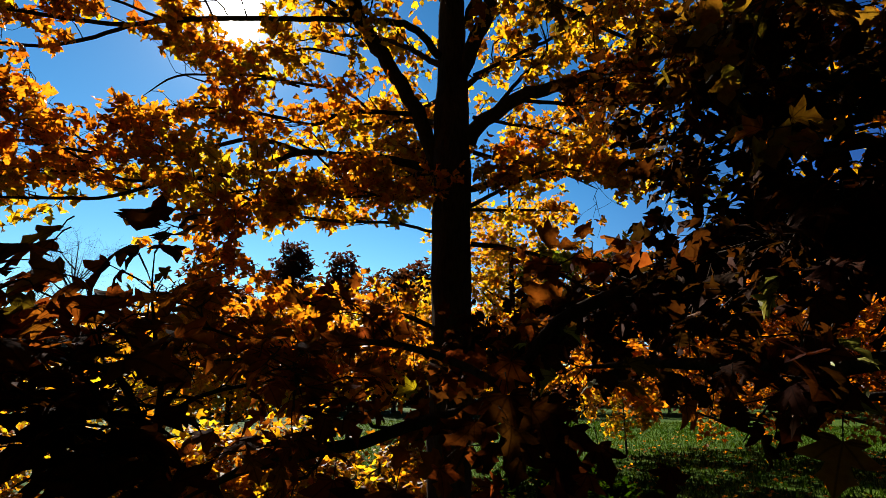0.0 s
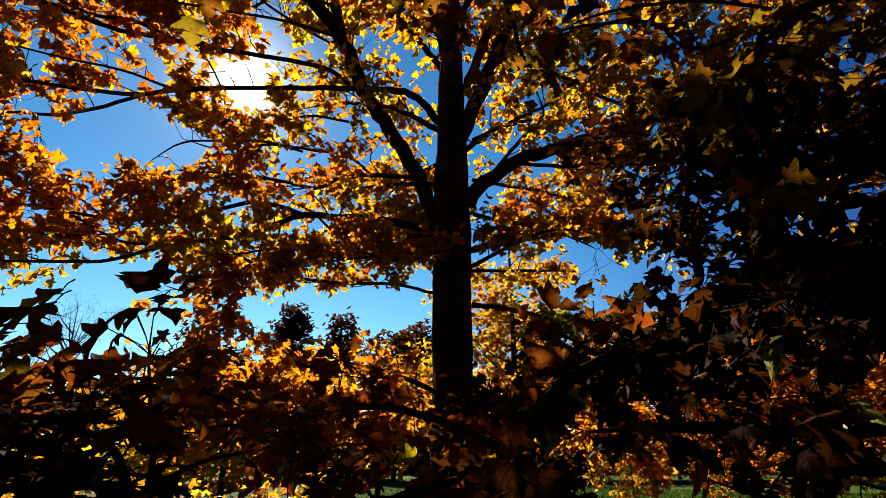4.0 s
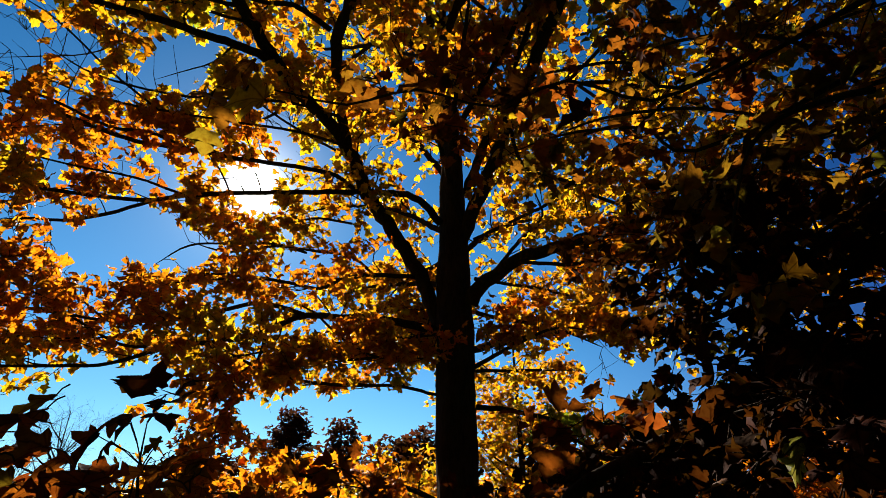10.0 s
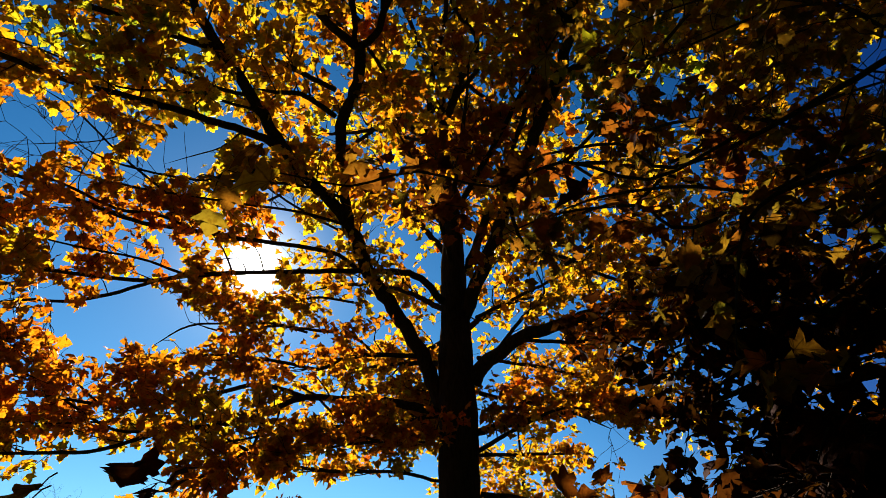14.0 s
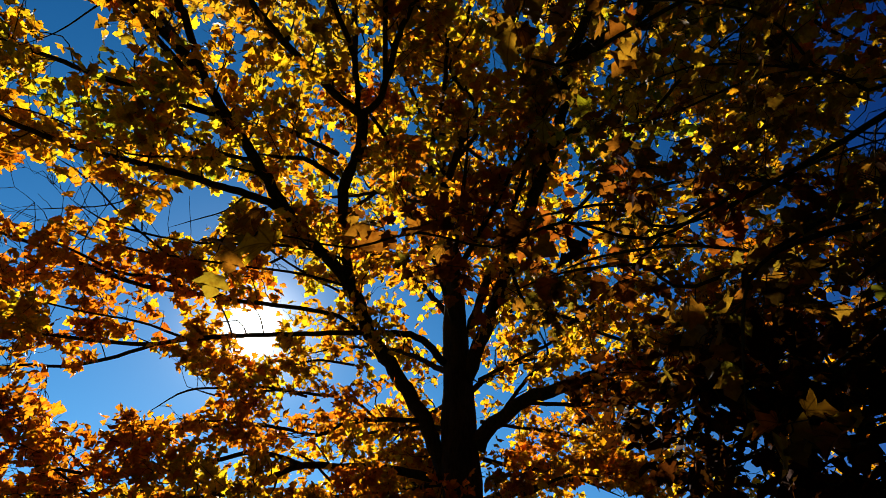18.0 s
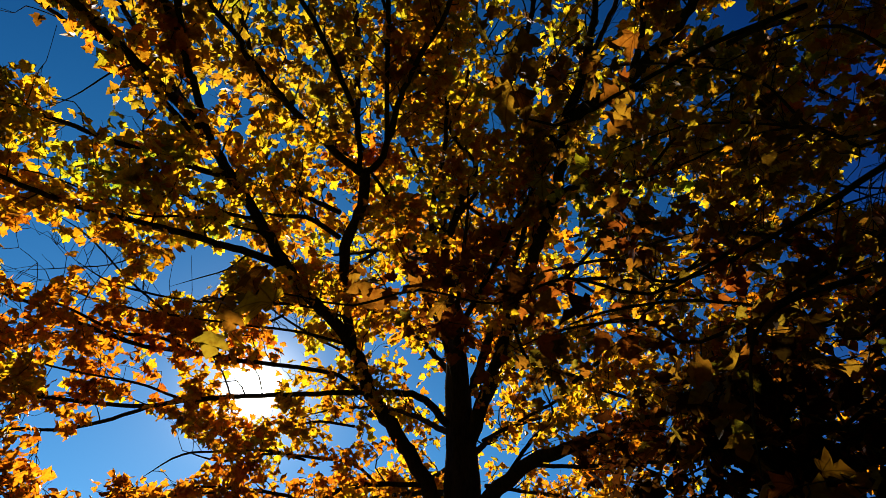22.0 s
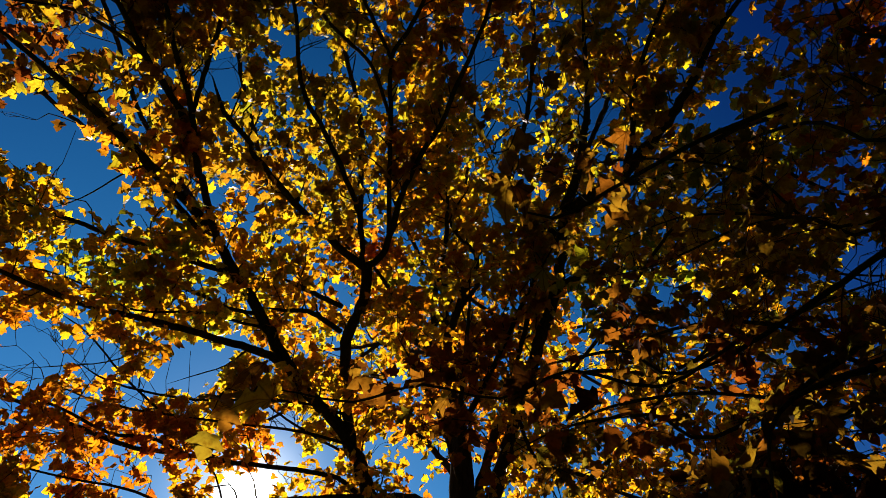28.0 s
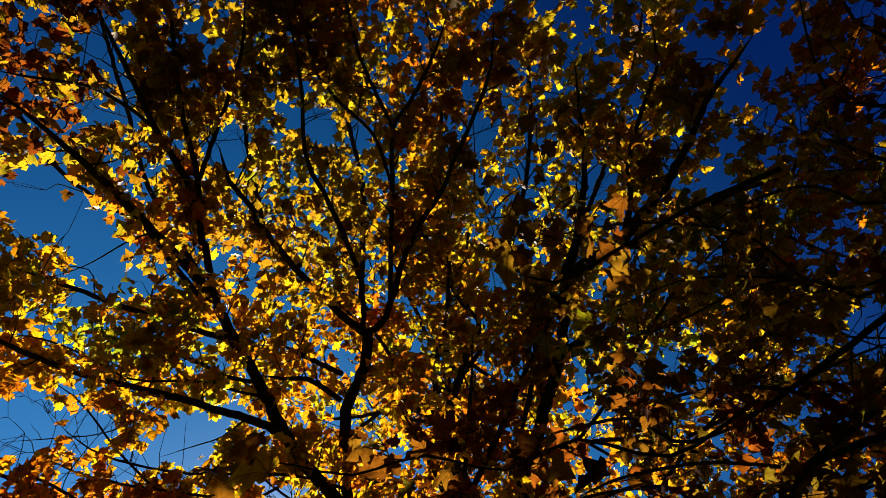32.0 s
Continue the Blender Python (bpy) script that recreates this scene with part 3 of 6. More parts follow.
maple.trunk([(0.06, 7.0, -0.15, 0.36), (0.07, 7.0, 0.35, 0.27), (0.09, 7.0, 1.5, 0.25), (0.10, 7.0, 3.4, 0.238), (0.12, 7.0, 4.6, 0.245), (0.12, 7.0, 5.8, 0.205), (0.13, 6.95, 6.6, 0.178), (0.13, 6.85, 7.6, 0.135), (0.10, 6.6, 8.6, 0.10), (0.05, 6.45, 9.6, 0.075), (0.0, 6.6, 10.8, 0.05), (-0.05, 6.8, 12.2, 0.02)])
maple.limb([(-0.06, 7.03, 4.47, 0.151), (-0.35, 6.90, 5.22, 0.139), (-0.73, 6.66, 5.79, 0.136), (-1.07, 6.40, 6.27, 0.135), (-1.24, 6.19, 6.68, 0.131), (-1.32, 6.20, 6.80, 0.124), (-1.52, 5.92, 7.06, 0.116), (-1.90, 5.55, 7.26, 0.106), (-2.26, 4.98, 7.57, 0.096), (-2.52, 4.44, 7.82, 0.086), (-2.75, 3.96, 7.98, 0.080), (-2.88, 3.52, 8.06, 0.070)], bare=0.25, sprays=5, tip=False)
maple.limb([(-2.88, 3.52, 8.06, 0.056), (-2.91, 3.11, 8.13, 0.054), (-2.90, 2.72, 8.19, 0.049), (-2.93, 2.70, 8.19, 0.053), (-2.96, 2.23, 8.35, 0.049), (-3.07, 1.72, 8.34, 0.044), (-3.19, 1.26, 8.27, 0.042), (-3.23, 0.84, 8.20, 0.034), (-3.28, 0.42, 8.11, 0.027), (-3.30, 0.09, 8.00, 0.020), (-3.28, -0.22, 7.89, 0.014)], leaves=RUSSET, reach=0.88)
maple.limb([(-2.99, 3.33, 8.11, 0.069), (-3.21, 2.87, 8.10, 0.063), (-3.42, 2.46, 8.05, 0.061), (-3.65, 1.98, 7.97, 0.055), (-3.79, 1.53, 7.77, 0.046), (-3.94, 1.17, 7.63, 0.035), (-4.07, 0.85, 7.48, 0.025), (-4.18, 0.53, 7.19, 0.016)], leaves=RUSSET, sprays=4, reach=0.75)
maple.limb([(-2.89, 2.31, 8.24, 0.038), (-2.88, 1.82, 8.39, 0.038), (-2.89, 1.34, 8.39, 0.033), (-2.86, 0.83, 8.38, 0.029), (-2.76, 0.24, 8.35, 0.024), (-2.68, -0.19, 8.28, 0.018)], leaves=YELLOW)
maple.limb([(-2.87, 1.95, 8.36, 0.031), (-2.69, 1.51, 8.65, 0.031), (-2.43, 0.98, 8.84, 0.028), (-2.19, 0.48, 8.86, 0.023), (-2.04, -0.05, 8.82, 0.016)], leaves=RUSSET)
maple.limb([(-3.19, 1.26, 8.27, 0.029), (-3.40, 0.94, 8.11, 0.028), (-3.60, 0.72, 7.91, 0.024), (-3.90, 0.58, 7.62, 0.020), (-4.12, 0.46, 7.36, 0.013)], leaves=MAROON)
maple.limb([(-1.34, 6.20, 6.80, 0.096), (-1.42, 5.86, 7.31, 0.094), (-1.46, 5.48, 7.80, 0.094), (-1.41, 5.20, 8.04, 0.094), (-1.24, 5.00, 8.23, 0.086), (-1.13, 4.72, 8.46, 0.086), (-1.09, 4.42, 8.66, 0.085)], bare=0.5, sprays=4, tip=False)
maple.limb([(-1.09, 4.44, 8.65, 0.061), (-0.88, 4.34, 8.74, 0.053), (-0.67, 3.94, 8.88, 0.051), (-0.56, 3.61, 9.05, 0.047), (-0.34, 3.19, 9.15, 0.038), (-0.09, 2.83, 9.29, 0.041), (0.12, 2.55, 9.29, 0.036), (0.31, 2.11, 9.31, 0.035), (0.64, 1.45, 9.34, 0.030), (0.82, 0.95, 9.30, 0.022), (0.87, 0.35, 9.24, 0.017)], reach=0.75)
maple.limb([(-1.12, 4.45, 8.63, 0.065), (-1.47, 4.09, 8.67, 0.059), (-1.78, 3.68, 8.71, 0.057), (-2.01, 3.34, 8.70, 0.048), (-2.21, 2.96, 8.70, 0.043), (-2.39, 2.60, 8.67, 0.038), (-2.38, 2.51, 8.70, 0.037), (-2.60, 2.06, 8.66, 0.032), (-2.64, 1.62, 8.65, 0.024)], leaves=RUSSET, reach=0.81)
maple.limb([(-1.15, 4.41, 8.66, 0.041), (-1.13, 3.83, 8.88, 0.041), (-1.21, 3.41, 8.96, 0.040), (-1.36, 2.91, 9.04, 0.040), (-1.53, 2.41, 9.07, 0.035), (-1.66, 2.04, 9.05, 0.034), (-1.67, 1.56, 9.06, 0.029), (-1.61, 1.06, 9.05, 0.025), (-1.60, 0.59, 9.01, 0.017), (-1.62, -0.03, 8.92, 0.013)], leaves=RUSSET, reach=0.75)
maple.limb([(-0.74, 4.01, 8.83, 0.037), (-0.67, 3.24, 9.10, 0.037), (-0.59, 2.46, 9.29, 0.036), (-0.51, 1.68, 9.30, 0.030), (-0.21, 1.25, 9.30, 0.030), (0.07, 0.77, 9.26, 0.025), (0.27, 0.32, 9.19, 0.021)], reach=0.88)
maple.limb([(-0.51, 1.68, 9.30, 0.027), (-0.67, 1.22, 9.27, 0.026), (-0.82, 0.79, 9.22, 0.025), (-0.90, 0.32, 9.14, 0.021), (-0.95, -0.23, 9.04, 0.013)], leaves=YELLOW)
maple.limb([(-0.61, 2.36, 9.22, 0.027), (-0.78, 1.73, 9.27, 0.027), (-1.17, 1.25, 9.21, 0.026), (-1.39, 0.88, 9.12, 0.021), (-1.45, 0.41, 9.05, 0.014)], leaves=YELLOW)
maple.limb([(-1.45, 4.82, 8.20, 0.040), (-1.73, 4.59, 8.17, 0.039), (-1.99, 4.37, 8.12, 0.038), (-2.16, 4.18, 8.07, 0.026)])
maple.limb([(-1.50, 5.16, 8.06, 0.045), (-1.69, 4.94, 8.05, 0.044), (-1.89, 4.74, 8.02, 0.039), (-2.16, 4.61, 7.90, 0.031), (-2.40, 4.47, 7.79, 0.023)])
maple.limb([(-0.96, 4.50, 8.63, 0.032), (-0.75, 4.94, 8.60, 0.034), (-0.53, 5.28, 8.62, 0.026)], leaves=YELLOW)
maple.limb([(0.08, 6.40, 9.00, 0.085), (0.02, 6.63, 9.35, 0.091), (0.24, 6.03, 9.58, 0.069), (0.47, 5.45, 9.73, 0.062), (0.60, 5.07, 9.73, 0.046), (0.20, 4.45, 9.88, 0.037), (0.50, 3.88, 9.93, 0.027)], leaves=YELLOW, reach=1.00)
maple.limb([(0.02, 6.63, 9.35, 0.076), (-0.43, 6.45, 9.23, 0.069), (-0.68, 6.17, 9.18, 0.058), (-0.86, 5.64, 9.44, 0.043), (-0.99, 5.06, 9.58, 0.032)], leaves=AMBER, reach=1.00)
maple.limb([(-0.13, 6.61, 9.37, 0.061), (-0.19, 6.09, 9.53, 0.049), (-0.09, 5.51, 9.70, 0.048), (0.08, 4.82, 9.79, 0.041), (0.14, 4.26, 9.86, 0.035), (0.19, 3.70, 10.02, 0.037), (0.19, 2.87, 10.13, 0.031)], leaves=YELLOW, reach=1.00)
maple.limb([(-2.11, 5.20, 7.44, 0.074), (-2.54, 4.78, 7.35, 0.067), (-2.85, 4.46, 7.19, 0.060), (-3.18, 4.04, 6.93, 0.053), (-3.43, 3.72, 6.72, 0.047), (-3.68, 3.40, 6.49, 0.041), (-3.83, 3.08, 6.30, 0.036), (-3.97, 2.74, 6.10, 0.031), (-4.09, 2.37, 5.92, 0.021)], leaves=GOLD, bare=0.2, sprays=5)
maple.limb([(-2.74, 3.98, 7.97, 0.055), (-2.98, 3.75, 7.76, 0.045), (-3.28, 3.41, 7.55, 0.043), (-3.52, 3.03, 7.23, 0.040), (-3.74, 2.70, 7.00, 0.034), (-3.88, 2.42, 6.77, 0.027), (-3.98, 2.17, 6.54, 0.018)], leaves=GOLD, sprays=5)
maple.limb([(-2.43, 4.60, 7.81, 0.034), (-2.77, 4.32, 7.61, 0.033), (-3.04, 3.96, 7.46, 0.031), (-3.32, 3.59, 7.28, 0.026), (-3.47, 3.31, 7.10, 0.019)], leaves=LIME, per=25)
maple.limb([(-2.38, 4.76, 7.70, 0.023), (-2.74, 4.38, 7.45, 0.022), (-3.08, 4.07, 7.23, 0.021), (-3.47, 3.72, 6.84, 0.016), (-3.75, 3.26, 6.67, 0.015), (-3.99, 2.95, 6.53, 0.011), (-4.14, 2.78, 6.37, 0.011)], leaves=YELLOW, sprays=5)
maple.limb([(-3.04, 3.31, 7.97, 0.041), (-3.18, 3.00, 7.94, 0.040), (-3.30, 2.65, 7.91, 0.035), (-3.42, 2.31, 7.86, 0.027)], leaves=AMBER, sprays=4)
maple.limb([(-0.05, 6.90, 6.03, 0.081), (-0.35, 6.62, 6.25, 0.071), (-0.73, 6.46, 6.26, 0.062), (-1.37, 6.21, 6.11, 0.049), (-2.00, 5.84, 5.85, 0.042), (-2.52, 5.45, 5.57, 0.039), (-2.89, 5.16, 5.34, 0.037), (-3.14, 5.00, 5.17, 0.033), (-3.36, 4.70, 5.00, 0.028), (-3.60, 4.34, 4.82, 0.024), (-3.75, 4.14, 4.73, 0.020), (-3.92, 3.78, 4.56, 0.014)], bare=0.35, sprays=3.5, reach=0.69)
maple.limb([(-3.15, 5.00, 5.16, 0.027), (-3.47, 4.84, 4.89, 0.026), (-3.65, 4.58, 4.65, 0.022), (-3.80, 4.37, 4.54, 0.018), (-3.91, 4.21, 4.42, 0.015), (-4.00, 4.07, 4.27, 0.012)], leaves=AMBER, reach=0.76, sprays=5, per=21)
maple.limb([(-1.24, 6.37, 6.28, 0.042), (-1.45, 6.15, 6.34, 0.041), (-1.78, 5.95, 6.31, 0.040), (-2.35, 5.51, 6.11, 0.038), (-2.87, 5.03, 5.88, 0.035), (-3.26, 4.65, 5.69, 0.032), (-3.60, 4.19, 5.57, 0.030), (-3.81, 3.65, 5.39, 0.024), (-3.91, 3.34, 5.24, 0.018)], leaves=AMBER, bare=0.2, sprays=6, reach=0.88)
maple.limb([(-2.87, 5.03, 5.88, 0.025), (-3.16, 4.63, 5.80, 0.024), (-3.37, 4.33, 5.61, 0.022), (-3.61, 3.89, 5.52, 0.018), (-3.80, 3.60, 5.45, 0.012)], leaves=AMBER, reach=0.88, per=25)
maple.limb([(-3.14, 4.64, 6.13, 0.019), (-3.43, 4.17, 6.21, 0.015), (-3.70, 3.61, 6.32, 0.012), (-3.87, 3.28, 6.28, 0.008)], leaves=GOLD, sprays=2, reach=0.68, per=5)
maple.limb([(-0.14, 6.96, 4.40, 0.082), (-0.52, 6.81, 4.45, 0.073), (-0.91, 6.65, 4.46, 0.068), (-1.29, 6.41, 4.37, 0.059), (-1.66, 6.23, 4.33, 0.051), (-1.89, 6.11, 4.19, 0.043), (-2.18, 5.89, 3.93, 0.038), (-2.74, 5.41, 3.66, 0.029), (-3.12, 5.06, 3.37, 0.024), (-3.41, 4.67, 3.22, 0.020), (-3.57, 4.32, 3.11, 0.014), (-3.67, 4.11, 3.07, 0.011)], leaves=GOLD, bare=0.2, sprays=8, reach=0.81, flat=0.3, per=18)
maple.limb([(-1.66, 6.23, 4.33, 0.037), (-2.13, 5.95, 4.37, 0.036), (-2.55, 5.75, 4.18, 0.031), (-2.87, 5.45, 3.96, 0.027), (-3.22, 5.07, 3.80, 0.022), (-3.50, 4.66, 3.71, 0.018), (-3.70, 4.27, 3.62, 0.014), (-3.80, 4.06, 3.57, 0.011)], leaves=AMBER, sprays=8, reach=0.81, flat=0.3, per=18)
maple.limb([(-0.37, 6.93, 5.17, 0.046), (-0.73, 6.80, 5.14, 0.042), (-1.01, 6.68, 5.08, 0.041), (-1.36, 6.56, 4.97, 0.037), (-1.60, 6.38, 4.76, 0.032), (-2.09, 6.12, 4.76, 0.027), (-2.54, 5.86, 4.70, 0.023), (-2.94, 5.60, 4.60, 0.019)], leaves=AMBER, sprays=8, reach=0.81, flat=0.3, per=18)
maple.limb([(-0.13, 7.02, 3.58, 0.029), (-0.61, 6.78, 3.62, 0.028), (-1.25, 6.50, 3.56, 0.027), (-1.83, 6.14, 3.56, 0.025), (-2.14, 5.90, 3.64, 0.025), (-2.35, 5.68, 3.72, 0.024)], leaves=GOLD, sprays=9, reach=0.68, flat=0.25, droop=0.1, per=21)
maple.limb([(-0.94, 6.69, 5.09, 0.026), (-1.23, 6.53, 5.29, 0.026), (-1.63, 6.34, 5.27, 0.025), (-2.14, 6.09, 5.21, 0.021), (-2.60, 5.90, 5.03, 0.017), (-2.95, 5.61, 5.01, 0.013)], leaves=GOLD, sprays=8, reach=0.69, per=18)
maple.limb([(-2.78, 5.39, 3.65, 0.020), (-3.09, 5.12, 3.57, 0.019), (-3.35, 4.78, 3.68, 0.016), (-3.57, 4.43, 3.80, 0.012), (-3.75, 4.13, 3.81, 0.009)], leaves=AMBER, sprays=7, reach=0.84, flat=0.3, per=15)
maple.limb([(-2.04, 6.03, 3.99, 0.026), (-2.09, 6.02, 3.68, 0.022), (-2.19, 5.99, 3.31, 0.021), (-2.36, 5.88, 3.04, 0.018), (-2.51, 5.76, 2.84, 0.014), (-2.64, 5.63, 2.62, 0.011)], leaves=AMBER, sprays=9, reach=0.76, bare=0.3, per=21)
maple.limb([(-1.54, 6.25, 4.36, 0.020), (-1.26, 6.31, 4.09, 0.020), (-0.94, 6.53, 3.94, 0.021), (-0.47, 6.70, 3.89, 0.018)], leaves=AMBER, sprays=8, reach=0.68, flat=0.3, droop=0.15, per=21)
maple.limb([(-1.29, 6.72, 5.93, 0.024), (-1.72, 6.52, 5.90, 0.023), (-2.13, 6.39, 5.73, 0.019), (-2.51, 6.28, 5.49, 0.015), (-2.74, 6.15, 5.34, 0.014)], leaves=GOLD, sprays=7, reach=0.84, per=21)
maple.limb([(0.24, 6.94, 5.77, 0.141), (0.54, 6.73, 6.43, 0.142), (0.77, 6.56, 6.95, 0.130), (0.82, 6.63, 7.17, 0.123), (1.16, 6.16, 7.77, 0.107), (1.44, 5.60, 8.23, 0.103), (1.72, 4.89, 8.59, 0.087), (1.85, 3.99, 8.99, 0.080), (2.06, 3.27, 9.17, 0.066), (2.12, 2.63, 9.29, 0.051), (2.12, 2.15, 9.33, 0.041), (2.04, 1.61, 9.38, 0.030), (1.93, 0.94, 9.31, 0.021)], bare=0.1, leaves=YELLOW)
maple.limb([(1.94, 3.88, 9.03, 0.100), (2.28, 3.55, 8.86, 0.097), (2.63, 3.19, 8.80, 0.094), (2.89, 2.78, 8.75, 0.084), (3.08, 2.31, 8.61, 0.066), (3.25, 1.80, 8.57, 0.049), (3.38, 1.32, 8.50, 0.037), (3.53, 0.96, 8.38, 0.026), (3.65, 0.62, 8.24, 0.019)], leaves=GOLD, bare=0.2, sprays=8, reach=0.75)
maple.limb([(2.62, 3.19, 8.80, 0.051), (2.65, 2.76, 8.85, 0.046), (2.63, 2.15, 8.95, 0.038), (2.75, 1.50, 8.96, 0.029), (2.85, 1.01, 8.90, 0.024), (2.75, 0.49, 8.88, 0.017)], leaves=YELLOW, sprays=8, reach=0.75)
maple.limb([(2.51, 3.42, 8.85, 0.05), (2.94, 3.23, 8.54, 0.046), (3.32, 2.78, 8.33, 0.042), (3.63, 2.41, 8.07, 0.036), (3.98, 2.09, 7.60, 0.03), (4.23, 1.87, 7.12, 0.026)], leaves=YELLOW, bare=0.2, sprays=7, reach=0.75)
maple.limb([(0.32, 7.01, 6.57, 0.084), (0.61, 6.62, 7.22, 0.086), (0.81, 6.53, 7.59, 0.053), (1.02, 6.16, 8.09, 0.044), (1.31, 5.47, 8.63, 0.040), (1.40, 4.90, 9.02, 0.030)], leaves=AMBER)
maple.limb([(0.32, 6.91, 4.75, 0.166), (0.48, 6.72, 4.90, 0.135), (0.83, 6.37, 5.06, 0.117), (1.21, 6.08, 5.06, 0.104), (1.50, 5.80, 5.03, 0.091), (1.87, 5.46, 5.00, 0.078), (2.20, 5.12, 4.95, 0.066), (2.43, 4.79, 4.90, 0.052), (2.61, 4.43, 4.88, 0.035), (2.85, 4.17, 4.84, 0.023)], bare=0.5, sprays=7, reach=0.94, per=25)
maple.limb([(1.01, 6.44, 7.36, 0.041), (1.12, 6.22, 6.50, 0.034), (1.55, 5.88, 5.99, 0.032), (1.88, 5.69, 5.59, 0.031), (2.22, 5.43, 5.23, 0.026), (2.48, 5.23, 4.96, 0.021), (2.76, 5.06, 4.61, 0.015)], leaves=GOLD, per=25)
maple.limb([(0.95, 6.26, 5.02, 0.035), (1.46, 6.03, 4.85, 0.031), (1.91, 5.74, 4.71, 0.026), (2.30, 5.44, 4.55, 0.021), (2.68, 5.10, 4.40, 0.014)], leaves=AMBER, sprays=8, per=25)
maple.limb([(0.35, 6.96, 3.40, 0.049), (0.65, 6.95, 3.37, 0.042), (0.97, 6.83, 3.27, 0.038), (1.32, 6.70, 3.14, 0.030), (1.58, 6.56, 3.03, 0.020)], leaves=LIME, sprays=6, reach=0.68, bare=0.4, per=28)
maple.limb([(0.41, 6.95, 4.64, 0.045), (0.70, 6.87, 4.52, 0.037), (1.12, 6.76, 4.39, 0.033), (1.51, 6.64, 4.22, 0.028), (1.88, 6.53, 3.98, 0.021)], leaves=AMBER, sprays=7, reach=0.76, flat=0.3, per=21)
maple.limb([(0.62, 6.54, 5.01, 0.033), (1.01, 6.46, 5.47, 0.033), (1.33, 6.43, 5.80, 0.026), (1.20, 6.36, 6.30, 0.019)], leaves=GOLD, sprays=5, reach=0.84, per=28)
maple.limb([(1.45, 5.54, 5.63, 0.034), (1.91, 5.05, 5.74, 0.029), (2.29, 4.47, 5.88, 0.027), (2.65, 4.01, 5.98, 0.023), (2.99, 3.55, 6.01, 0.019), (3.26, 3.15, 5.97, 0.013)], leaves=RUSSET, sprays=7, per=25)
maple.limb([(1.67, 5.41, 7.26, 0.035), (2.15, 4.56, 7.28, 0.032), (2.49, 3.77, 7.33, 0.030), (2.79, 3.08, 7.23, 0.025), (3.14, 2.52, 7.08, 0.020)], leaves=LIME, sprays=6)
maple.limb([(2.41, 4.27, 6.01, 0.027), (2.83, 3.84, 5.87, 0.026), (3.23, 3.36, 5.69, 0.021), (3.53, 3.02, 5.55, 0.017), (3.76, 2.74, 5.38, 0.011)], leaves=RUSSET, sprays=6)
maple.limb([(0.11, 7.07, 2.22, 0.049), (-0.43, 6.73, 2.46, 0.040), (-0.93, 6.47, 2.52, 0.032), (-1.38, 6.18, 2.51, 0.028), (-1.71, 5.99, 2.54, 0.024), (-1.94, 5.84, 2.34, 0.017)], leaves=AMBER, sprays=9, reach=0.84, per=21)
maple.limb([(0.11, 7.10, 1.81, 0.048), (-0.41, 6.57, 2.11, 0.039), (-0.87, 6.12, 2.14, 0.030), (-1.37, 5.72, 2.05, 0.025), (-1.82, 5.38, 2.07, 0.019), (-2.16, 5.14, 2.10, 0.013)], leaves=AMBER, sprays=9, reach=0.69, per=25)
maple.limb([(0.32, 7.04, 2.50, 0.035), (0.75, 6.54, 2.11, 0.029), (1.17, 6.08, 1.96, 0.024), (1.56, 5.79, 1.88, 0.020)], leaves=AMBER, sprays=9, reach=0.75, per=25)
maple.limb([(0.13, 6.90, 7.20, 0.070), (0.20, 6.20, 7.80, 0.050), (0.35, 5.20, 8.20, 0.030), (0.40, 4.40, 8.30, 0.012)], leaves=GOLD, sprays=5.58, reach=1.00)
maple.limb([(0.12, 6.90, 6.60, 0.060), (-0.10, 6.00, 7.00, 0.040), (-0.40, 5.20, 7.20, 0.025), (-0.60, 4.60, 7.20, 0.012)], leaves=GOLD, sprays=4.34, reach=0.88, per=25)
maple.limb([(0.20, 6.70, 7.60, 0.060), (0.80, 5.90, 8.20, 0.045), (1.30, 5.00, 8.60, 0.030), (1.70, 4.20, 8.70, 0.012)], leaves=GOLD, sprays=5.58, reach=1.00)
maple.limb([(0.20, 7.10, 8.20, 0.080), (0.10, 7.60, 9.50, 0.060), (-0.20, 8.20, 10.60, 0.040), (-0.30, 8.60, 11.50, 0.015)], leaves=AMBER, sprays=6.2, reach=1.12)
maple.limb([(0.10, 7.20, 6.00, 0.070), (-0.80, 8.00, 7.00, 0.050), (-1.80, 8.70, 7.60, 0.030), (-2.80, 9.20, 7.80, 0.015)], leaves=GOLD, sprays=5.4, reach=1.12, per=25)
maple.limb([(0.10, 7.20, 5.60, 0.070), (0.90, 8.00, 6.60, 0.050), (1.80, 8.60, 7.20, 0.030), (2.80, 8.80, 7.40, 0.015)], leaves=GOLD, sprays=4, reach=1.12)
maple.limb([(0.10, 7.20, 7.00, 0.070), (-0.70, 7.80, 8.60, 0.050), (-1.70, 8.20, 9.60, 0.030), (-2.60, 8.20, 10.20, 0.015)], leaves=AMBER, sprays=5.4, reach=1.12)
maple.limb([(-2.99, 3.33, 8.11, 0.040), (-4.03, 3.62, 10.01, 0.050), (-4.44, 2.52, 10.20, 0.039), (-4.45, 1.33, 10.23, 0.033), (-4.41, 0.33, 10.12, 0.027), (-4.31, -0.42, 9.94, 0.018)], leaves=RUSSET, sprays=4.6, reach=1.2, per=22, bare=0.3)
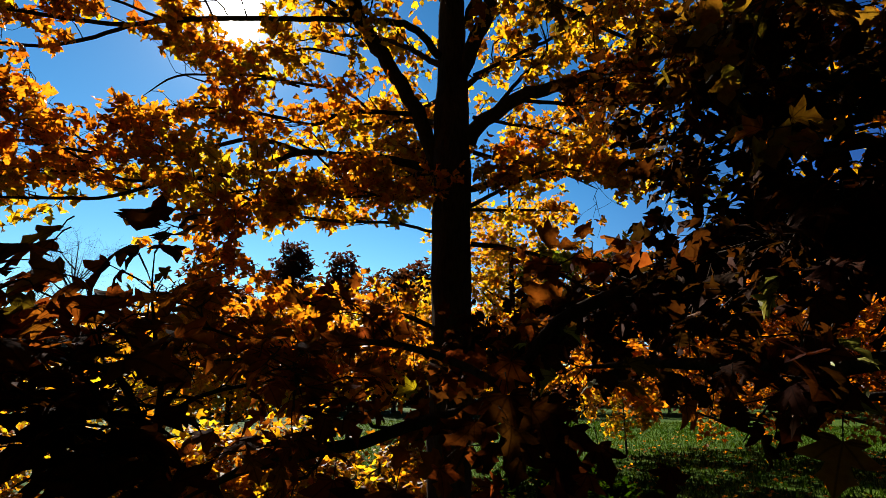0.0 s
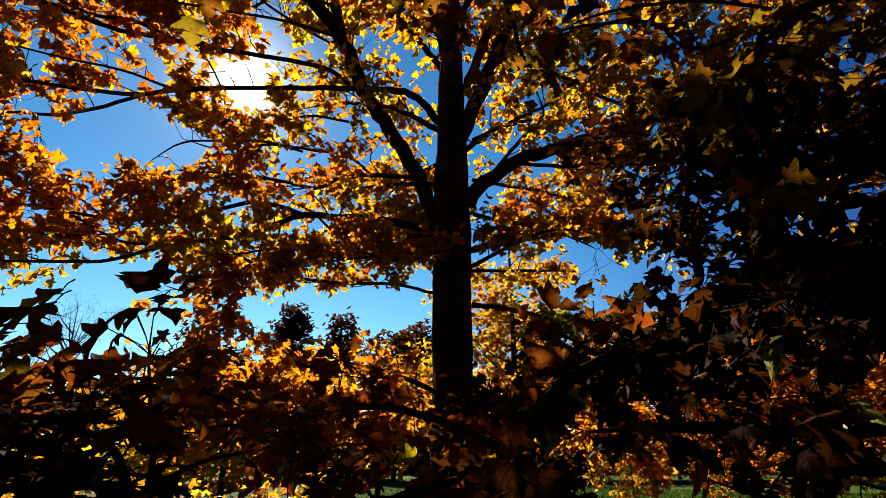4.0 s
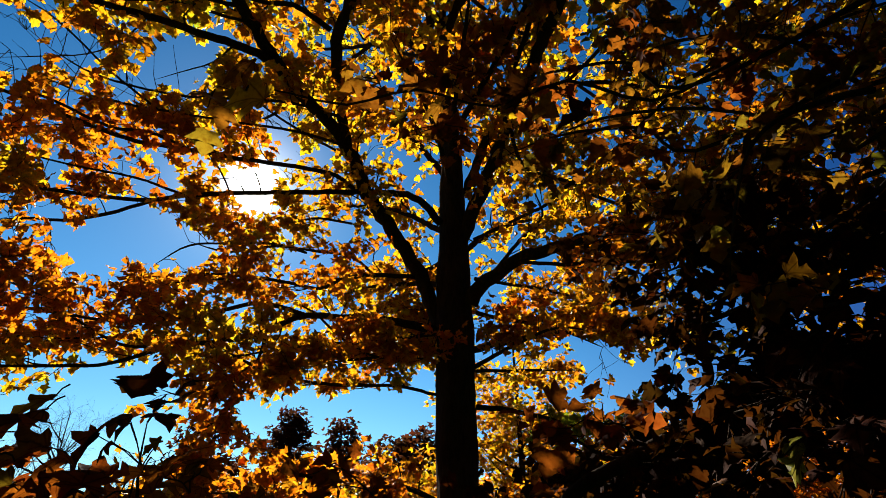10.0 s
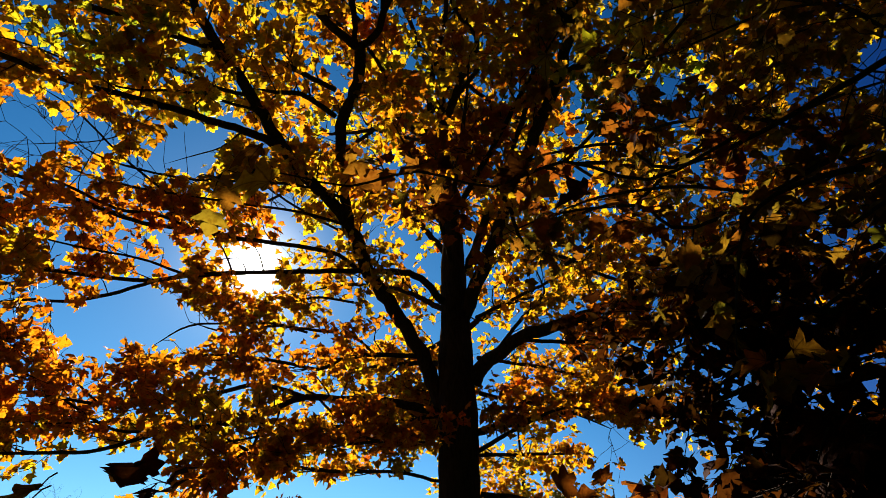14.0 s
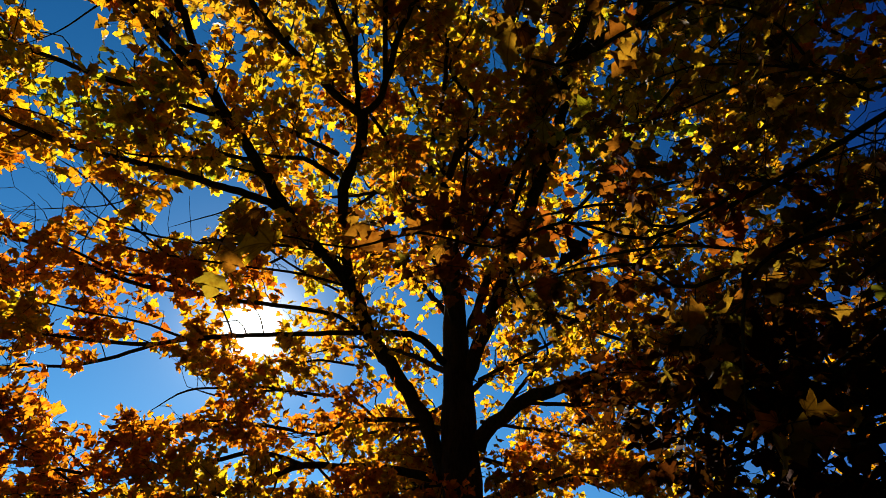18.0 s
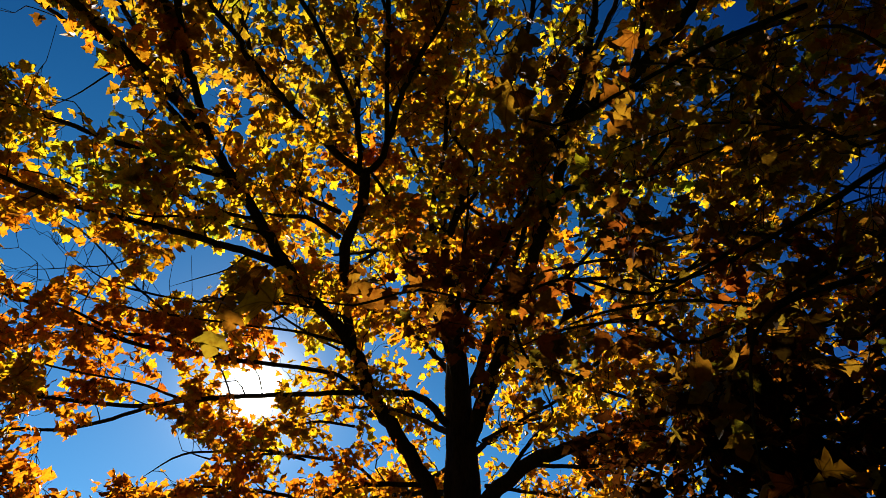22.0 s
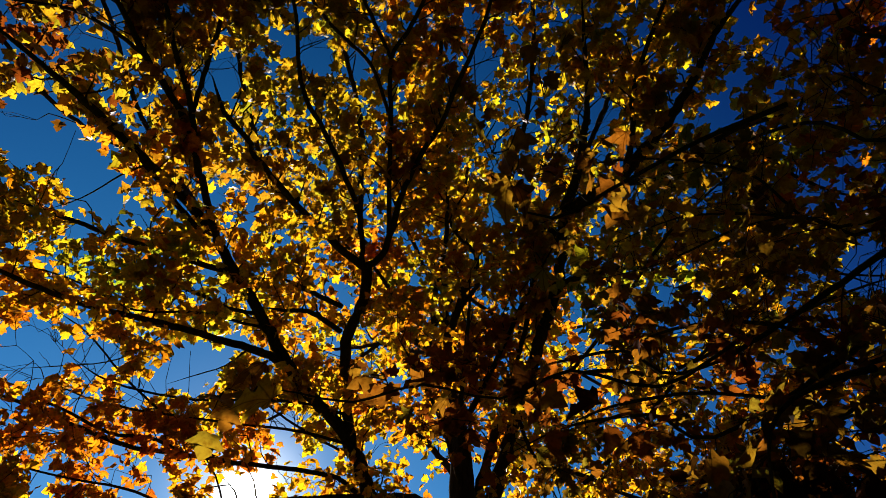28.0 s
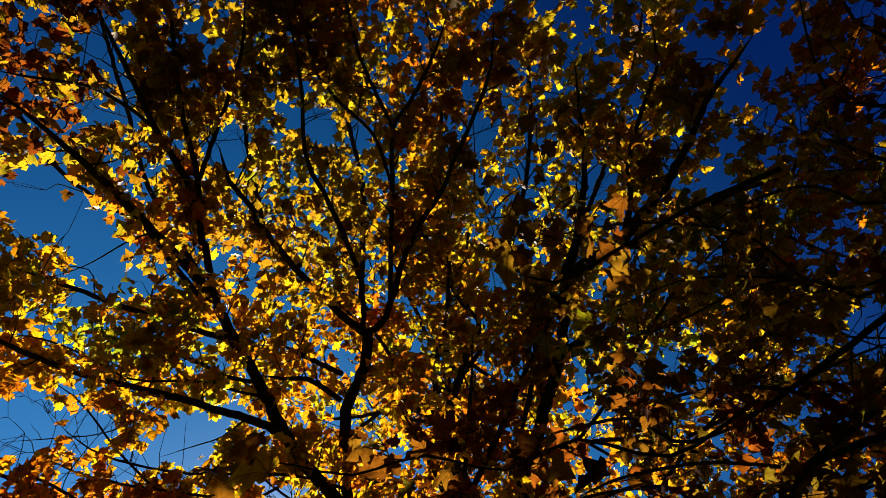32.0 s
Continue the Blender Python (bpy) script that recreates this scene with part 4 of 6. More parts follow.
maple.limb([(-1.95, 3.38, 8.81, 0.043), (-2.86, 3.95, 10.56, 0.053), (-2.97, 2.79, 10.73, 0.042), (-2.93, 1.52, 10.83, 0.036), (-2.47, 0.48, 10.86, 0.030), (-1.95, -0.47, 10.78, 0.020)], leaves=RUSSET, sprays=4.6, reach=1.2, per=22, bare=0.3)
maple.limb([(-1.15, 3.99, 8.84, 0.041), (-1.41, 4.33, 11.17, 0.057), (-1.30, 3.12, 11.44, 0.046), (-1.42, 1.70, 11.35, 0.038), (-1.44, 0.56, 11.28, 0.031), (-1.51, -0.45, 10.97, 0.020)], leaves=RUSSET, sprays=4.6, reach=1.2, per=22, bare=0.3)
maple.limb([(-0.27, 3.09, 9.19, 0.041), (0.05, 4.45, 11.22, 0.058), (0.02, 3.21, 11.49, 0.046), (0.19, 1.81, 11.43, 0.038), (0.07, 0.64, 11.38, 0.032), (-0.04, -0.39, 11.09, 0.021)], leaves=AMBER, sprays=4.6, reach=1.2, per=22, bare=0.3)
maple.limb([(1.71, 4.22, 8.90, 0.046), (1.20, 4.14, 10.40, 0.053), (1.51, 3.01, 10.59, 0.042), (1.58, 1.73, 10.60, 0.035), (1.45, 0.65, 10.46, 0.029), (1.19, -0.30, 10.31, 0.019)], leaves=YELLOW, sprays=4.6, reach=1.2, per=22, bare=0.3)
maple.limb([(2.06, 3.27, 9.17, 0.045), (2.46, 3.04, 9.93, 0.040), (2.80, 1.84, 9.95, 0.033), (2.92, 0.91, 9.85, 0.027), (2.91, -0.06, 9.69, 0.018)], leaves=YELLOW, sprays=4.6, reach=1.2, per=22, bare=0.3)
maple.limb([(-4.10, 3.40, 10.06, 0.034), (-4.80, 2.75, 9.80, 0.030), (-4.98, 1.90, 9.10, 0.030), (-5.02, 1.03, 8.75, 0.024), (-4.99, 0.35, 8.35, 0.015)], leaves=MAROON, sprays=4.6, reach=1.2, per=22, bare=0.1)
maple.limb([(0.45, 7.36, 6.02, 0.042), (1.23, 7.72, 6.64, 0.036), (2.12, 7.81, 7.13, 0.033), (3.11, 7.60, 7.31, 0.023)], leaves=GOLD, sprays=8, reach=0.9, per=22, bare=0.1)
maple.limb([(0.44, 7.47, 5.41, 0.042), (1.02, 8.01, 5.58, 0.036), (1.96, 8.32, 5.52, 0.032), (2.77, 8.47, 5.17, 0.023)], leaves=GOLD, sprays=8, reach=0.9, per=22, bare=0.1)
maple.limb([(0.41, 7.50, 4.36, 0.040), (0.98, 8.15, 4.78, 0.035), (1.58, 8.44, 5.18, 0.032), (2.35, 8.46, 5.48, 0.023)], leaves=GOLD, sprays=8, reach=0.9, per=22, bare=0.1)
maple.limb([(0.57, 7.15, 6.69, 0.043), (1.35, 7.42, 7.54, 0.037), (2.38, 7.30, 8.00, 0.032), (3.58, 6.96, 8.14, 0.022)], leaves=GOLD, sprays=8, reach=0.9, per=30, bare=0.1)
maple.limb([(1.63, 6.30, 5.33, 0.036), (2.50, 6.97, 5.57, 0.032), (3.42, 7.16, 5.86, 0.029), (4.32, 7.05, 6.07, 0.021)], leaves=GOLD, sprays=8, reach=0.9, per=22, bare=0.1)
maple.limb([(0.40, 7.60, 4.06, 0.035), (0.89, 8.33, 4.29, 0.035), (1.46, 8.64, 4.39, 0.031), (2.02, 8.74, 4.41, 0.023)], leaves=GOLD, sprays=8, reach=0.9, per=22, bare=0.1)
# limbs added on the far side, mostly hidden, to keep sun off the trunk
maple.limb([(0.05, 7.20, 4.50, 0.060), (-0.60, 8.40, 4.90, 0.040), (-1.30, 9.60, 5.20, 0.012)], leaves=GOLD, sprays=8, reach=0.8, per=22, bare=0.15)
maple.limb([(0.05, 7.20, 4.80, 0.060), (-0.20, 8.60, 5.40, 0.040), (-0.50, 10.00, 5.70, 0.012)], leaves=GOLD, sprays=8, reach=0.8, per=22, bare=0.15)
maple.limb([(0.05, 7.20, 5.20, 0.060), (-1.00, 8.40, 5.80, 0.040), (-2.20, 9.60, 6.20, 0.012)], leaves=GOLD, sprays=4.4, reach=0.8, per=22, bare=0.15)
maple.limb([(0.05, 7.20, 4.20, 0.050), (-0.40, 8.40, 4.60, 0.030), (-0.90, 9.50, 4.70, 0.012)], leaves=GOLD, sprays=4.4, reach=0.8, per=22, bare=0.15)
maple.limb([(0.05, 7.20, 5.00, 0.050), (-0.90, 9.00, 5.40, 0.030), (-1.80, 10.60, 5.60, 0.012)], leaves=GOLD, sprays=4.4, reach=0.8, per=22, bare=0.15)
maple.limb([(0.05, 7.20, 4.60, 0.050), (-0.10, 8.20, 5.00, 0.030), (-0.30, 9.20, 5.10, 0.012)], leaves=GOLD, sprays=8, reach=0.8, per=22, bare=0.15)
maple.limb([(0.05, 7.20, 5.60, 0.050), (-0.80, 9.20, 6.20, 0.030), (-1.40, 11.00, 6.50, 0.012)], leaves=GOLD, sprays=4.4, reach=0.8, per=22, bare=0.15)
maple.limb([(0.03, 6.50, 9.65, 0.040), (-1.60, 5.60, 11.60, 0.040), (-2.40, 5.00, 12.60, 0.012)], leaves=YELLOW, sprays=4.68, reach=1.3, per=28, bare=0.25)
maple.limb([(0.03, 6.50, 10.00, 0.040), (0.40, 5.40, 11.80, 0.040), (0.20, 4.60, 12.80, 0.012)], leaves=RUSSET, sprays=4.68, reach=1.3, per=28, bare=0.25)
maple.limb([(0.03, 6.50, 10.35, 0.040), (2.00, 5.60, 11.40, 0.040), (2.80, 5.00, 12.40, 0.012)], leaves=YELLOW, sprays=4.68, reach=1.3, per=28, bare=0.25)
maple.limb([(0.06, 6.65, 8.72, 0.045), (0.30, 8.20, 12.00, 0.040), (0.30, 8.60, 13.40, 0.012)], leaves=GOLD, sprays=2.6, reach=1.2, per=20, bare=0.3)
maple.limb([(0.06, 6.65, 9.05, 0.045), (-1.50, 8.30, 11.50, 0.030), (-2.00, 8.80, 12.80, 0.012)], leaves=YELLOW, sprays=2.6, reach=1.2, per=20, bare=0.3)
maple.limb([(0.06, 6.65, 9.38, 0.045), (1.60, 8.30, 11.50, 0.030), (2.20, 8.80, 12.60, 0.012)], leaves=GOLD, sprays=2.6, reach=1.2, per=20, bare=0.3)
maple.limb([(0.06, 6.65, 9.71, 0.045), (-2.60, 7.80, 10.80, 0.030), (-3.60, 8.00, 11.80, 0.012)], leaves=YELLOW, sprays=2.6, reach=1.2, per=20, bare=0.3)
maple.limb([(0.06, 6.65, 10.04, 0.045), (2.60, 7.60, 10.80, 0.030), (3.80, 7.60, 11.60, 0.012)], leaves=GOLD, sprays=2.6, reach=1.2, per=20, bare=0.3)
maple.limb([(0.06, 6.65, 10.37, 0.045), (-0.90, 9.40, 12.20, 0.030), (-1.00, 10.00, 13.80, 0.012)], leaves=YELLOW, sprays=2.6, reach=1.2, per=20, bare=0.3)
maple.limb([(0.06, 6.65, 10.70, 0.045), (0.90, 9.40, 12.20, 0.030), (1.20, 10.00, 13.80, 0.012)], leaves=GOLD, sprays=2.6, reach=1.2, per=20, bare=0.3)
maple.limb([(0.06, 6.65, 11.03, 0.045), (-3.40, 8.40, 9.60, 0.030), (-5.00, 8.60, 10.00, 0.012)], leaves=YELLOW, sprays=2.6, reach=1.2, per=20, bare=0.3)
maple.limb([(0.06, 6.65, 11.36, 0.045), (3.40, 8.20, 9.40, 0.030), (5.00, 8.20, 9.80, 0.012)], leaves=GOLD, sprays=2.6, reach=1.2, per=20, bare=0.3)
maple.limb([(0.11, 7.00, 1.61, 0.041), (-0.52, 6.37, 1.85, 0.031), (-1.04, 5.80, 1.83, 0.025), (-1.53, 5.18, 1.76, 0.018), (-1.95, 4.71, 1.79, 0.011), (-2.28, 4.45, 1.82, 0.009)], leaves=AMBER, sprays=8, reach=0.81, per=15)
maple.limb([(0.00, 6.50, 10.20, 0.050), (-0.80, 5.00, 11.60, 0.035), (-1.40, 3.60, 12.20, 0.020), (-1.80, 2.20, 12.20, 0.010)], leaves=RUSSET, sprays=4.68, reach=1.4, per=28, bare=0.3)
maple.limb([(0.00, 6.50, 10.50, 0.050), (0.50, 5.00, 11.80, 0.035), (0.80, 3.40, 12.40, 0.020), (0.80, 1.80, 12.40, 0.010)], leaves=YELLOW, sprays=4.68, reach=1.4, per=28, bare=0.3)
maple.limb([(0.00, 6.50, 9.90, 0.050), (-1.80, 5.60, 11.20, 0.035), (-3.20, 4.40, 11.80, 0.020), (-4.20, 3.00, 11.80, 0.010)], leaves=RUSSET, sprays=4.68, reach=1.4, per=28, bare=0.3)
maple.limb([(0.00, 6.50, 9.70, 0.050), (1.60, 5.40, 11.20, 0.035), (2.80, 4.20, 11.80, 0.020), (3.40, 2.80, 11.80, 0.010)], leaves=YELLOW, sprays=4.68, reach=1.4, per=28, bare=0.3)
maple.limb([(0.00, 6.50, 11.00, 0.040), (-0.40, 5.60, 12.60, 0.030), (-0.40, 4.40, 13.40, 0.010)], leaves=RUSSET, sprays=4.68, reach=1.4, per=28, bare=0.3)
maple.limb([(-1.77, 6.32, 5.24, 0.022), (-2.13, 6.08, 5.24, 0.021), (-2.56, 5.77, 5.07, 0.017), (-2.87, 5.48, 4.88, 0.016), (-3.14, 5.37, 4.58, 0.012)], leaves=AMBER, sprays=8, reach=0.68, per=12)
maple.limb([(-2.09, 6.12, 4.76, 0.021), (-2.50, 5.80, 4.61, 0.016), (-2.90, 5.57, 4.47, 0.012), (-3.20, 5.38, 4.26, 0.009)], leaves=AMBER, sprays=9, reach=0.61, per=12)
maple.limb([(-3.27, 5.05, 3.79, 0.014), (-3.44, 4.74, 3.92, 0.011), (-3.63, 4.45, 3.95, 0.010), (-3.81, 4.17, 3.91, 0.007)], leaves=AMBER, sprays=9, reach=0.61, per=12)
maple.limb([(-1.39, 5.88, 7.14, 0.030), (-1.90, 5.53, 7.06, 0.025), (-2.34, 5.17, 6.80, 0.024), (-2.98, 4.66, 6.37, 0.019), (-3.50, 4.08, 6.08, 0.014), (-3.70, 3.65, 5.99, 0.010)], leaves=GOLD, sprays=8, reach=0.8, per=22)
maple.limb([(-1.28, 6.09, 6.79, 0.031), (-1.91, 5.70, 6.73, 0.025), (-2.55, 5.15, 6.42, 0.020), (-3.07, 4.67, 6.14, 0.018), (-3.53, 4.13, 5.85, 0.014), (-3.82, 3.66, 5.71, 0.010)], leaves=GOLD, sprays=8, reach=0.7, per=22)
maple.limb([(-2.89, 5.16, 5.34, 0.022), (-3.21, 4.74, 5.27, 0.017), (-3.50, 4.25, 5.05, 0.013), (-3.78, 3.82, 4.90, 0.010), (-3.88, 3.60, 4.83, 0.009)], leaves=AMBER, sprays=7, reach=0.68, per=12)
maple.limb([(-1.24, 6.11, 6.61, 0.023), (-1.75, 6.20, 6.99, 0.024), (-2.41, 6.13, 7.44, 0.020), (-2.99, 5.82, 7.78, 0.016)], leaves=YELLOW, sprays=8, reach=0.8, per=21)
maple.limb([(2.20, 5.12, 4.95, 0.030), (2.76, 4.73, 5.28, 0.026), (3.32, 4.39, 5.42, 0.022), (3.80, 4.06, 5.52, 0.016), (4.16, 3.71, 5.50, 0.010)], leaves=AMBER, sprays=7, reach=0.8, per=18, bare=0.15)
maple.limb([(2.43, 4.79, 4.90, 0.026), (3.06, 4.66, 4.95, 0.022), (3.59, 4.44, 4.91, 0.019), (4.09, 4.17, 4.89, 0.013)], leaves=GOLD, sprays=7, reach=0.8, per=18, bare=0.15)
maple.limb([(1.72, 4.89, 8.59, 0.050), (2.49, 4.41, 8.18, 0.043), (3.23, 4.16, 7.62, 0.032), (3.85, 3.70, 7.01, 0.026), (4.29, 3.45, 6.39, 0.017), (4.58, 3.19, 5.99, 0.011)], leaves=YELLOW, sprays=7, reach=0.8, per=24, bare=0.15)
maple.limb([(3.63, 2.41, 8.07, 0.031), (3.93, 2.70, 7.52, 0.026), (4.21, 2.77, 7.01, 0.021), (4.50, 2.69, 6.53, 0.014)], leaves=AMBER, sprays=7, reach=0.8, per=24, bare=0.15)
maple.limb([(3.32, 2.78, 8.33, 0.036), (3.70, 3.17, 7.94, 0.032), (3.99, 3.49, 7.32, 0.027), (4.30, 3.60, 6.73, 0.019), (4.61, 3.54, 6.18, 0.011)], leaves=RUSSET, sprays=7, reach=0.8, per=24, bare=0.15)
maple.limb([(2.94, 3.23, 8.54, 0.031), (3.20, 3.79, 8.26, 0.030), (3.48, 4.19, 7.73, 0.026), (3.88, 4.41, 7.03, 0.017)], leaves=RUSSET, sprays=7, reach=0.8, per=24, bare=0.15)
maple.limb([(3.98, 2.09, 7.60, 0.025), (4.12, 1.44, 7.58, 0.021), (4.23, 0.97, 7.47, 0.017), (4.23, 0.55, 7.40, 0.011)], leaves=AMBER, sprays=10, reach=0.8, per=18, bare=0.15)
maple.limb([(4.23, 1.87, 7.12, 0.017), (4.38, 1.70, 6.92, 0.014), (4.58, 1.59, 6.65, 0.010)], leaves=AMBER, sprays=7, reach=0.8, per=18, bare=0.15)
maple.limb([(1.16, 6.16, 7.77, 0.043), (2.24, 5.89, 7.74, 0.038), (3.14, 5.68, 7.24, 0.032), (3.81, 5.54, 6.64, 0.026), (4.34, 5.35, 6.05, 0.017)], leaves=GOLD, sprays=7, reach=0.8, per=18, bare=0.15)
maple.limb([(3.23, 4.16, 7.62, 0.032), (3.77, 4.40, 6.98, 0.027), (4.25, 4.33, 6.35, 0.022), (4.65, 4.07, 5.85, 0.015)], leaves=RUSSET, sprays=7, reach=0.8, per=18, bare=0.15)
maple.limb([(-2.09, 6.02, 3.68, 0.022), (-2.30, 5.89, 3.48, 0.018), (-2.47, 5.76, 3.31, 0.018), (-2.63, 5.61, 3.21, 0.014), (-2.77, 5.42, 3.22, 0.011)], leaves=AMBER, sprays=10, reach=0.57, per=19)
maple.limb([(-3.18, 4.04, 6.93, 0.016), (-3.41, 4.09, 6.59, 0.013), (-3.65, 4.02, 6.33, 0.009), (-3.91, 3.85, 6.11, 0.009), (-4.16, 3.66, 5.88, 0.006)], sprays=5, reach=0.4, per=0, bare=0.1)
maple.limb([(-2.54, 4.78, 7.35, 0.019), (-2.78, 4.81, 7.07, 0.014), (-3.05, 4.74, 6.85, 0.011), (-3.30, 4.65, 6.62, 0.007)], sprays=5, reach=0.4, per=0, bare=0.1)
maple.limb([(-3.42, 2.46, 8.05, 0.017), (-3.64, 2.48, 7.79, 0.013), (-3.95, 2.58, 7.43, 0.009), (-4.28, 2.57, 7.06, 0.006)], sprays=5, reach=0.4, per=0, bare=0.1)
maple.limb([(-2.52, 5.45, 5.57, 0.016), (-2.61, 5.25, 5.77, 0.013), (-2.80, 4.99, 5.96, 0.009), (-2.94, 4.71, 6.03, 0.006)], sprays=5, reach=0.4, per=0, bare=0.1)
maple.limb([(-2.73, 5.51, 3.70, 0.015), (-3.14, 5.18, 3.67, 0.014), (-3.50, 4.75, 3.50, 0.010), (-3.76, 4.44, 3.43, 0.007)], leaves=AMBER, sprays=9, reach=0.54, per=12)
maple.limb([(-0.10, 7.00, 4.00, 0.040), (-0.66, 6.67, 3.95, 0.030), (-1.30, 6.40, 3.81, 0.020), (-1.88, 6.12, 3.58, 0.010)], leaves=GOLD, sprays=9, reach=0.45, per=17, flat=0.3)
maple.limb([(-0.15, 6.95, 4.35, 0.040), (-0.86, 6.58, 4.12, 0.030), (-1.49, 6.30, 3.99, 0.023), (-2.10, 5.98, 3.78, 0.017), (-2.55, 5.75, 3.60, 0.010)], leaves=GOLD, sprays=8, reach=0.45, per=17, flat=0.3)
maple.limb([(0.35, 6.95, 3.90, 0.040), (0.80, 6.52, 4.01, 0.030), (1.29, 6.19, 4.10, 0.020), (1.73, 5.93, 3.93, 0.010)], leaves=GOLD, sprays=8, reach=0.5, per=24, flat=0.3)
maple.limb([(0.30, 6.90, 4.10, 0.055), (1.40, 6.60, 4.20, 0.042), (2.60, 6.20, 4.00, 0.032), (3.70, 5.80, 3.65, 0.022), (4.70, 5.40, 3.20, 0.012)], leaves=GOLD, sprays=8, reach=0.8, per=20, bare=0.2)
maple.limb([(2.20, 5.12, 4.95, 0.034), (3.00, 5.10, 4.75, 0.028), (3.80, 4.90, 4.40, 0.022), (4.60, 4.60, 3.90, 0.012)], leaves=AMBER, sprays=8, reach=0.8, per=20, bare=0.1)
maple.limb([(2.60, 6.20, 4.00, 0.026), (3.40, 6.20, 4.30, 0.022), (4.30, 5.90, 4.60, 0.018), (5.00, 5.50, 4.70, 0.010)], leaves=GOLD, sprays=8, reach=0.8, per=20, bare=0.1)
maple.finish()

# ---- the neighbouring maple, whose low boughs hang close in front ----
neighbour = Tree("maple_tree", "maple with bronze leaves coloured dark as in shade and long low boughs", 0.092, hang=1.0, tilt=0.6, thick=1.2)
neighbour.gap((-0.44, 1.07, 2.39), (-1.26, 3.06, 3.85), 0.08, 0.19)
neighbour.gap((0.51, 1.83, 2.24), (1.53, 5.48, 3.51), 0.05, 0.16)
neighbour.gap((0.95, 0.32, 3.33), (3.32, 1.12, 7.66), 0.08, 0.28)
neighbour.gap((0.84, 0.21, 3.40), (2.96, 0.73, 7.90), 0.07, 0.25)
neighbour.gap((1.02, 0.21, 3.31), (3.56, 0.73, 7.58), 0.07, 0.25)
neighbour.gap((0.89, 0.58, 3.29), (3.11, 2.05, 7.53), 0.07, 0.25)
neighbour.gap((-0.14, 0.96, 1.85), (-0.57, 3.84, 2.58), 0.05, 0.21)
neighbour.gap((-0.25, 0.94, 1.84), (-1.02, 3.74, 2.58), 0.05, 0.21)
neighbour.gap((0.35, 0.93, 1.52), (1.39, 3.73, 1.26), 0.06, 0.25)
neighbour.gap((0.43, 0.90, 1.50), (1.70, 3.59, 1.18), 0.05, 0.21)
neighbour.gap((0.48, 0.87, 1.48), (1.93, 3.47, 1.13), 0.04, 0.14)
neighbour.gap((0.55, 0.61, 3.42), (1.94, 2.12, 7.98), 0.05, 0.19)
neighbour.gap((1.19, 0.90, 2.93), (4.18, 3.15, 6.25), 0.06, 0.22)
neighbour.gap((1.19, 0.93, 2.91), (4.18, 3.24, 6.18), 0.07, 0.25)
neighbour.gap((-0.25, 0.94, 1.83), (-1.01, 3.76, 2.52), 0.05, 0.21)
neighbour.gap((-0.14, 0.96, 1.85), (-0.57, 3.83, 2.61), 0.05, 0.21)
neighbour.trunk([(3.9, 1.2, -0.15, 0.33), (3.9, 1.2, 0.4, 0.24), (3.85, 1.25, 2.0, 0.21), (3.75, 1.3, 4.0, 0.19), (4.3, 1.3, 6.5, 0.10), (5.6, 1.2, 8.6, 0.02)])
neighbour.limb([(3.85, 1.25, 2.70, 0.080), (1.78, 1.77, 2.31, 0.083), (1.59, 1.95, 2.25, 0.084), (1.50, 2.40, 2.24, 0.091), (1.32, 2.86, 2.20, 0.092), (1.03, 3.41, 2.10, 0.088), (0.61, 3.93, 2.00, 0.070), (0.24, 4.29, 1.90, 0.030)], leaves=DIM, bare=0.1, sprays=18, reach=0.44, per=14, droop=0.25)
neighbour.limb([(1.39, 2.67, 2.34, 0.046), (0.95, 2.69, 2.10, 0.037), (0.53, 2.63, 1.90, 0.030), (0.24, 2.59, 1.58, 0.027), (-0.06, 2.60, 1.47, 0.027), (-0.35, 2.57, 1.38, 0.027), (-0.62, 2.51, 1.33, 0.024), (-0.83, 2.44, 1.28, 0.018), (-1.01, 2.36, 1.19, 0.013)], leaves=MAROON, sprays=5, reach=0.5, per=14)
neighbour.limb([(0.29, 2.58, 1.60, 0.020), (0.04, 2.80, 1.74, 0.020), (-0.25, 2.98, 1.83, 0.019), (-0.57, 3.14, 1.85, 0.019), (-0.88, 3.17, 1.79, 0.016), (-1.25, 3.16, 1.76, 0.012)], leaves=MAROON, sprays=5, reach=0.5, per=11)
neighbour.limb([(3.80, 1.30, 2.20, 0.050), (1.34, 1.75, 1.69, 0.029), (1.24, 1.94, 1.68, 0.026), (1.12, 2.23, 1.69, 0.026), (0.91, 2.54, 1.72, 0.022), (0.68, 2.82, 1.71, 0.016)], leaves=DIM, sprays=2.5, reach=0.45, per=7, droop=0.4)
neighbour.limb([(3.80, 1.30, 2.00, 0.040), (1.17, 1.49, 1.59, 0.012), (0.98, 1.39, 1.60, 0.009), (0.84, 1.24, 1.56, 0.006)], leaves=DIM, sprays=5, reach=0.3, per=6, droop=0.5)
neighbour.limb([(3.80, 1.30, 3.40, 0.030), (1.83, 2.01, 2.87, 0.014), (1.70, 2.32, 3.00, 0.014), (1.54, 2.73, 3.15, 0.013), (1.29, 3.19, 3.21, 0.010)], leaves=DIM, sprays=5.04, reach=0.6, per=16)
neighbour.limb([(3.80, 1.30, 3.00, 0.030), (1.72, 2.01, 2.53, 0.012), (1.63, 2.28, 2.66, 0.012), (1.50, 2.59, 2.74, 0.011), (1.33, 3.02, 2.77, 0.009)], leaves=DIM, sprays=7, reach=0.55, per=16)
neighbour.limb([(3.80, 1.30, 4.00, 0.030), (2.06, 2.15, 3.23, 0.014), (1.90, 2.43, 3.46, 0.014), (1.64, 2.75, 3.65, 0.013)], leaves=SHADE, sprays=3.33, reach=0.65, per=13)
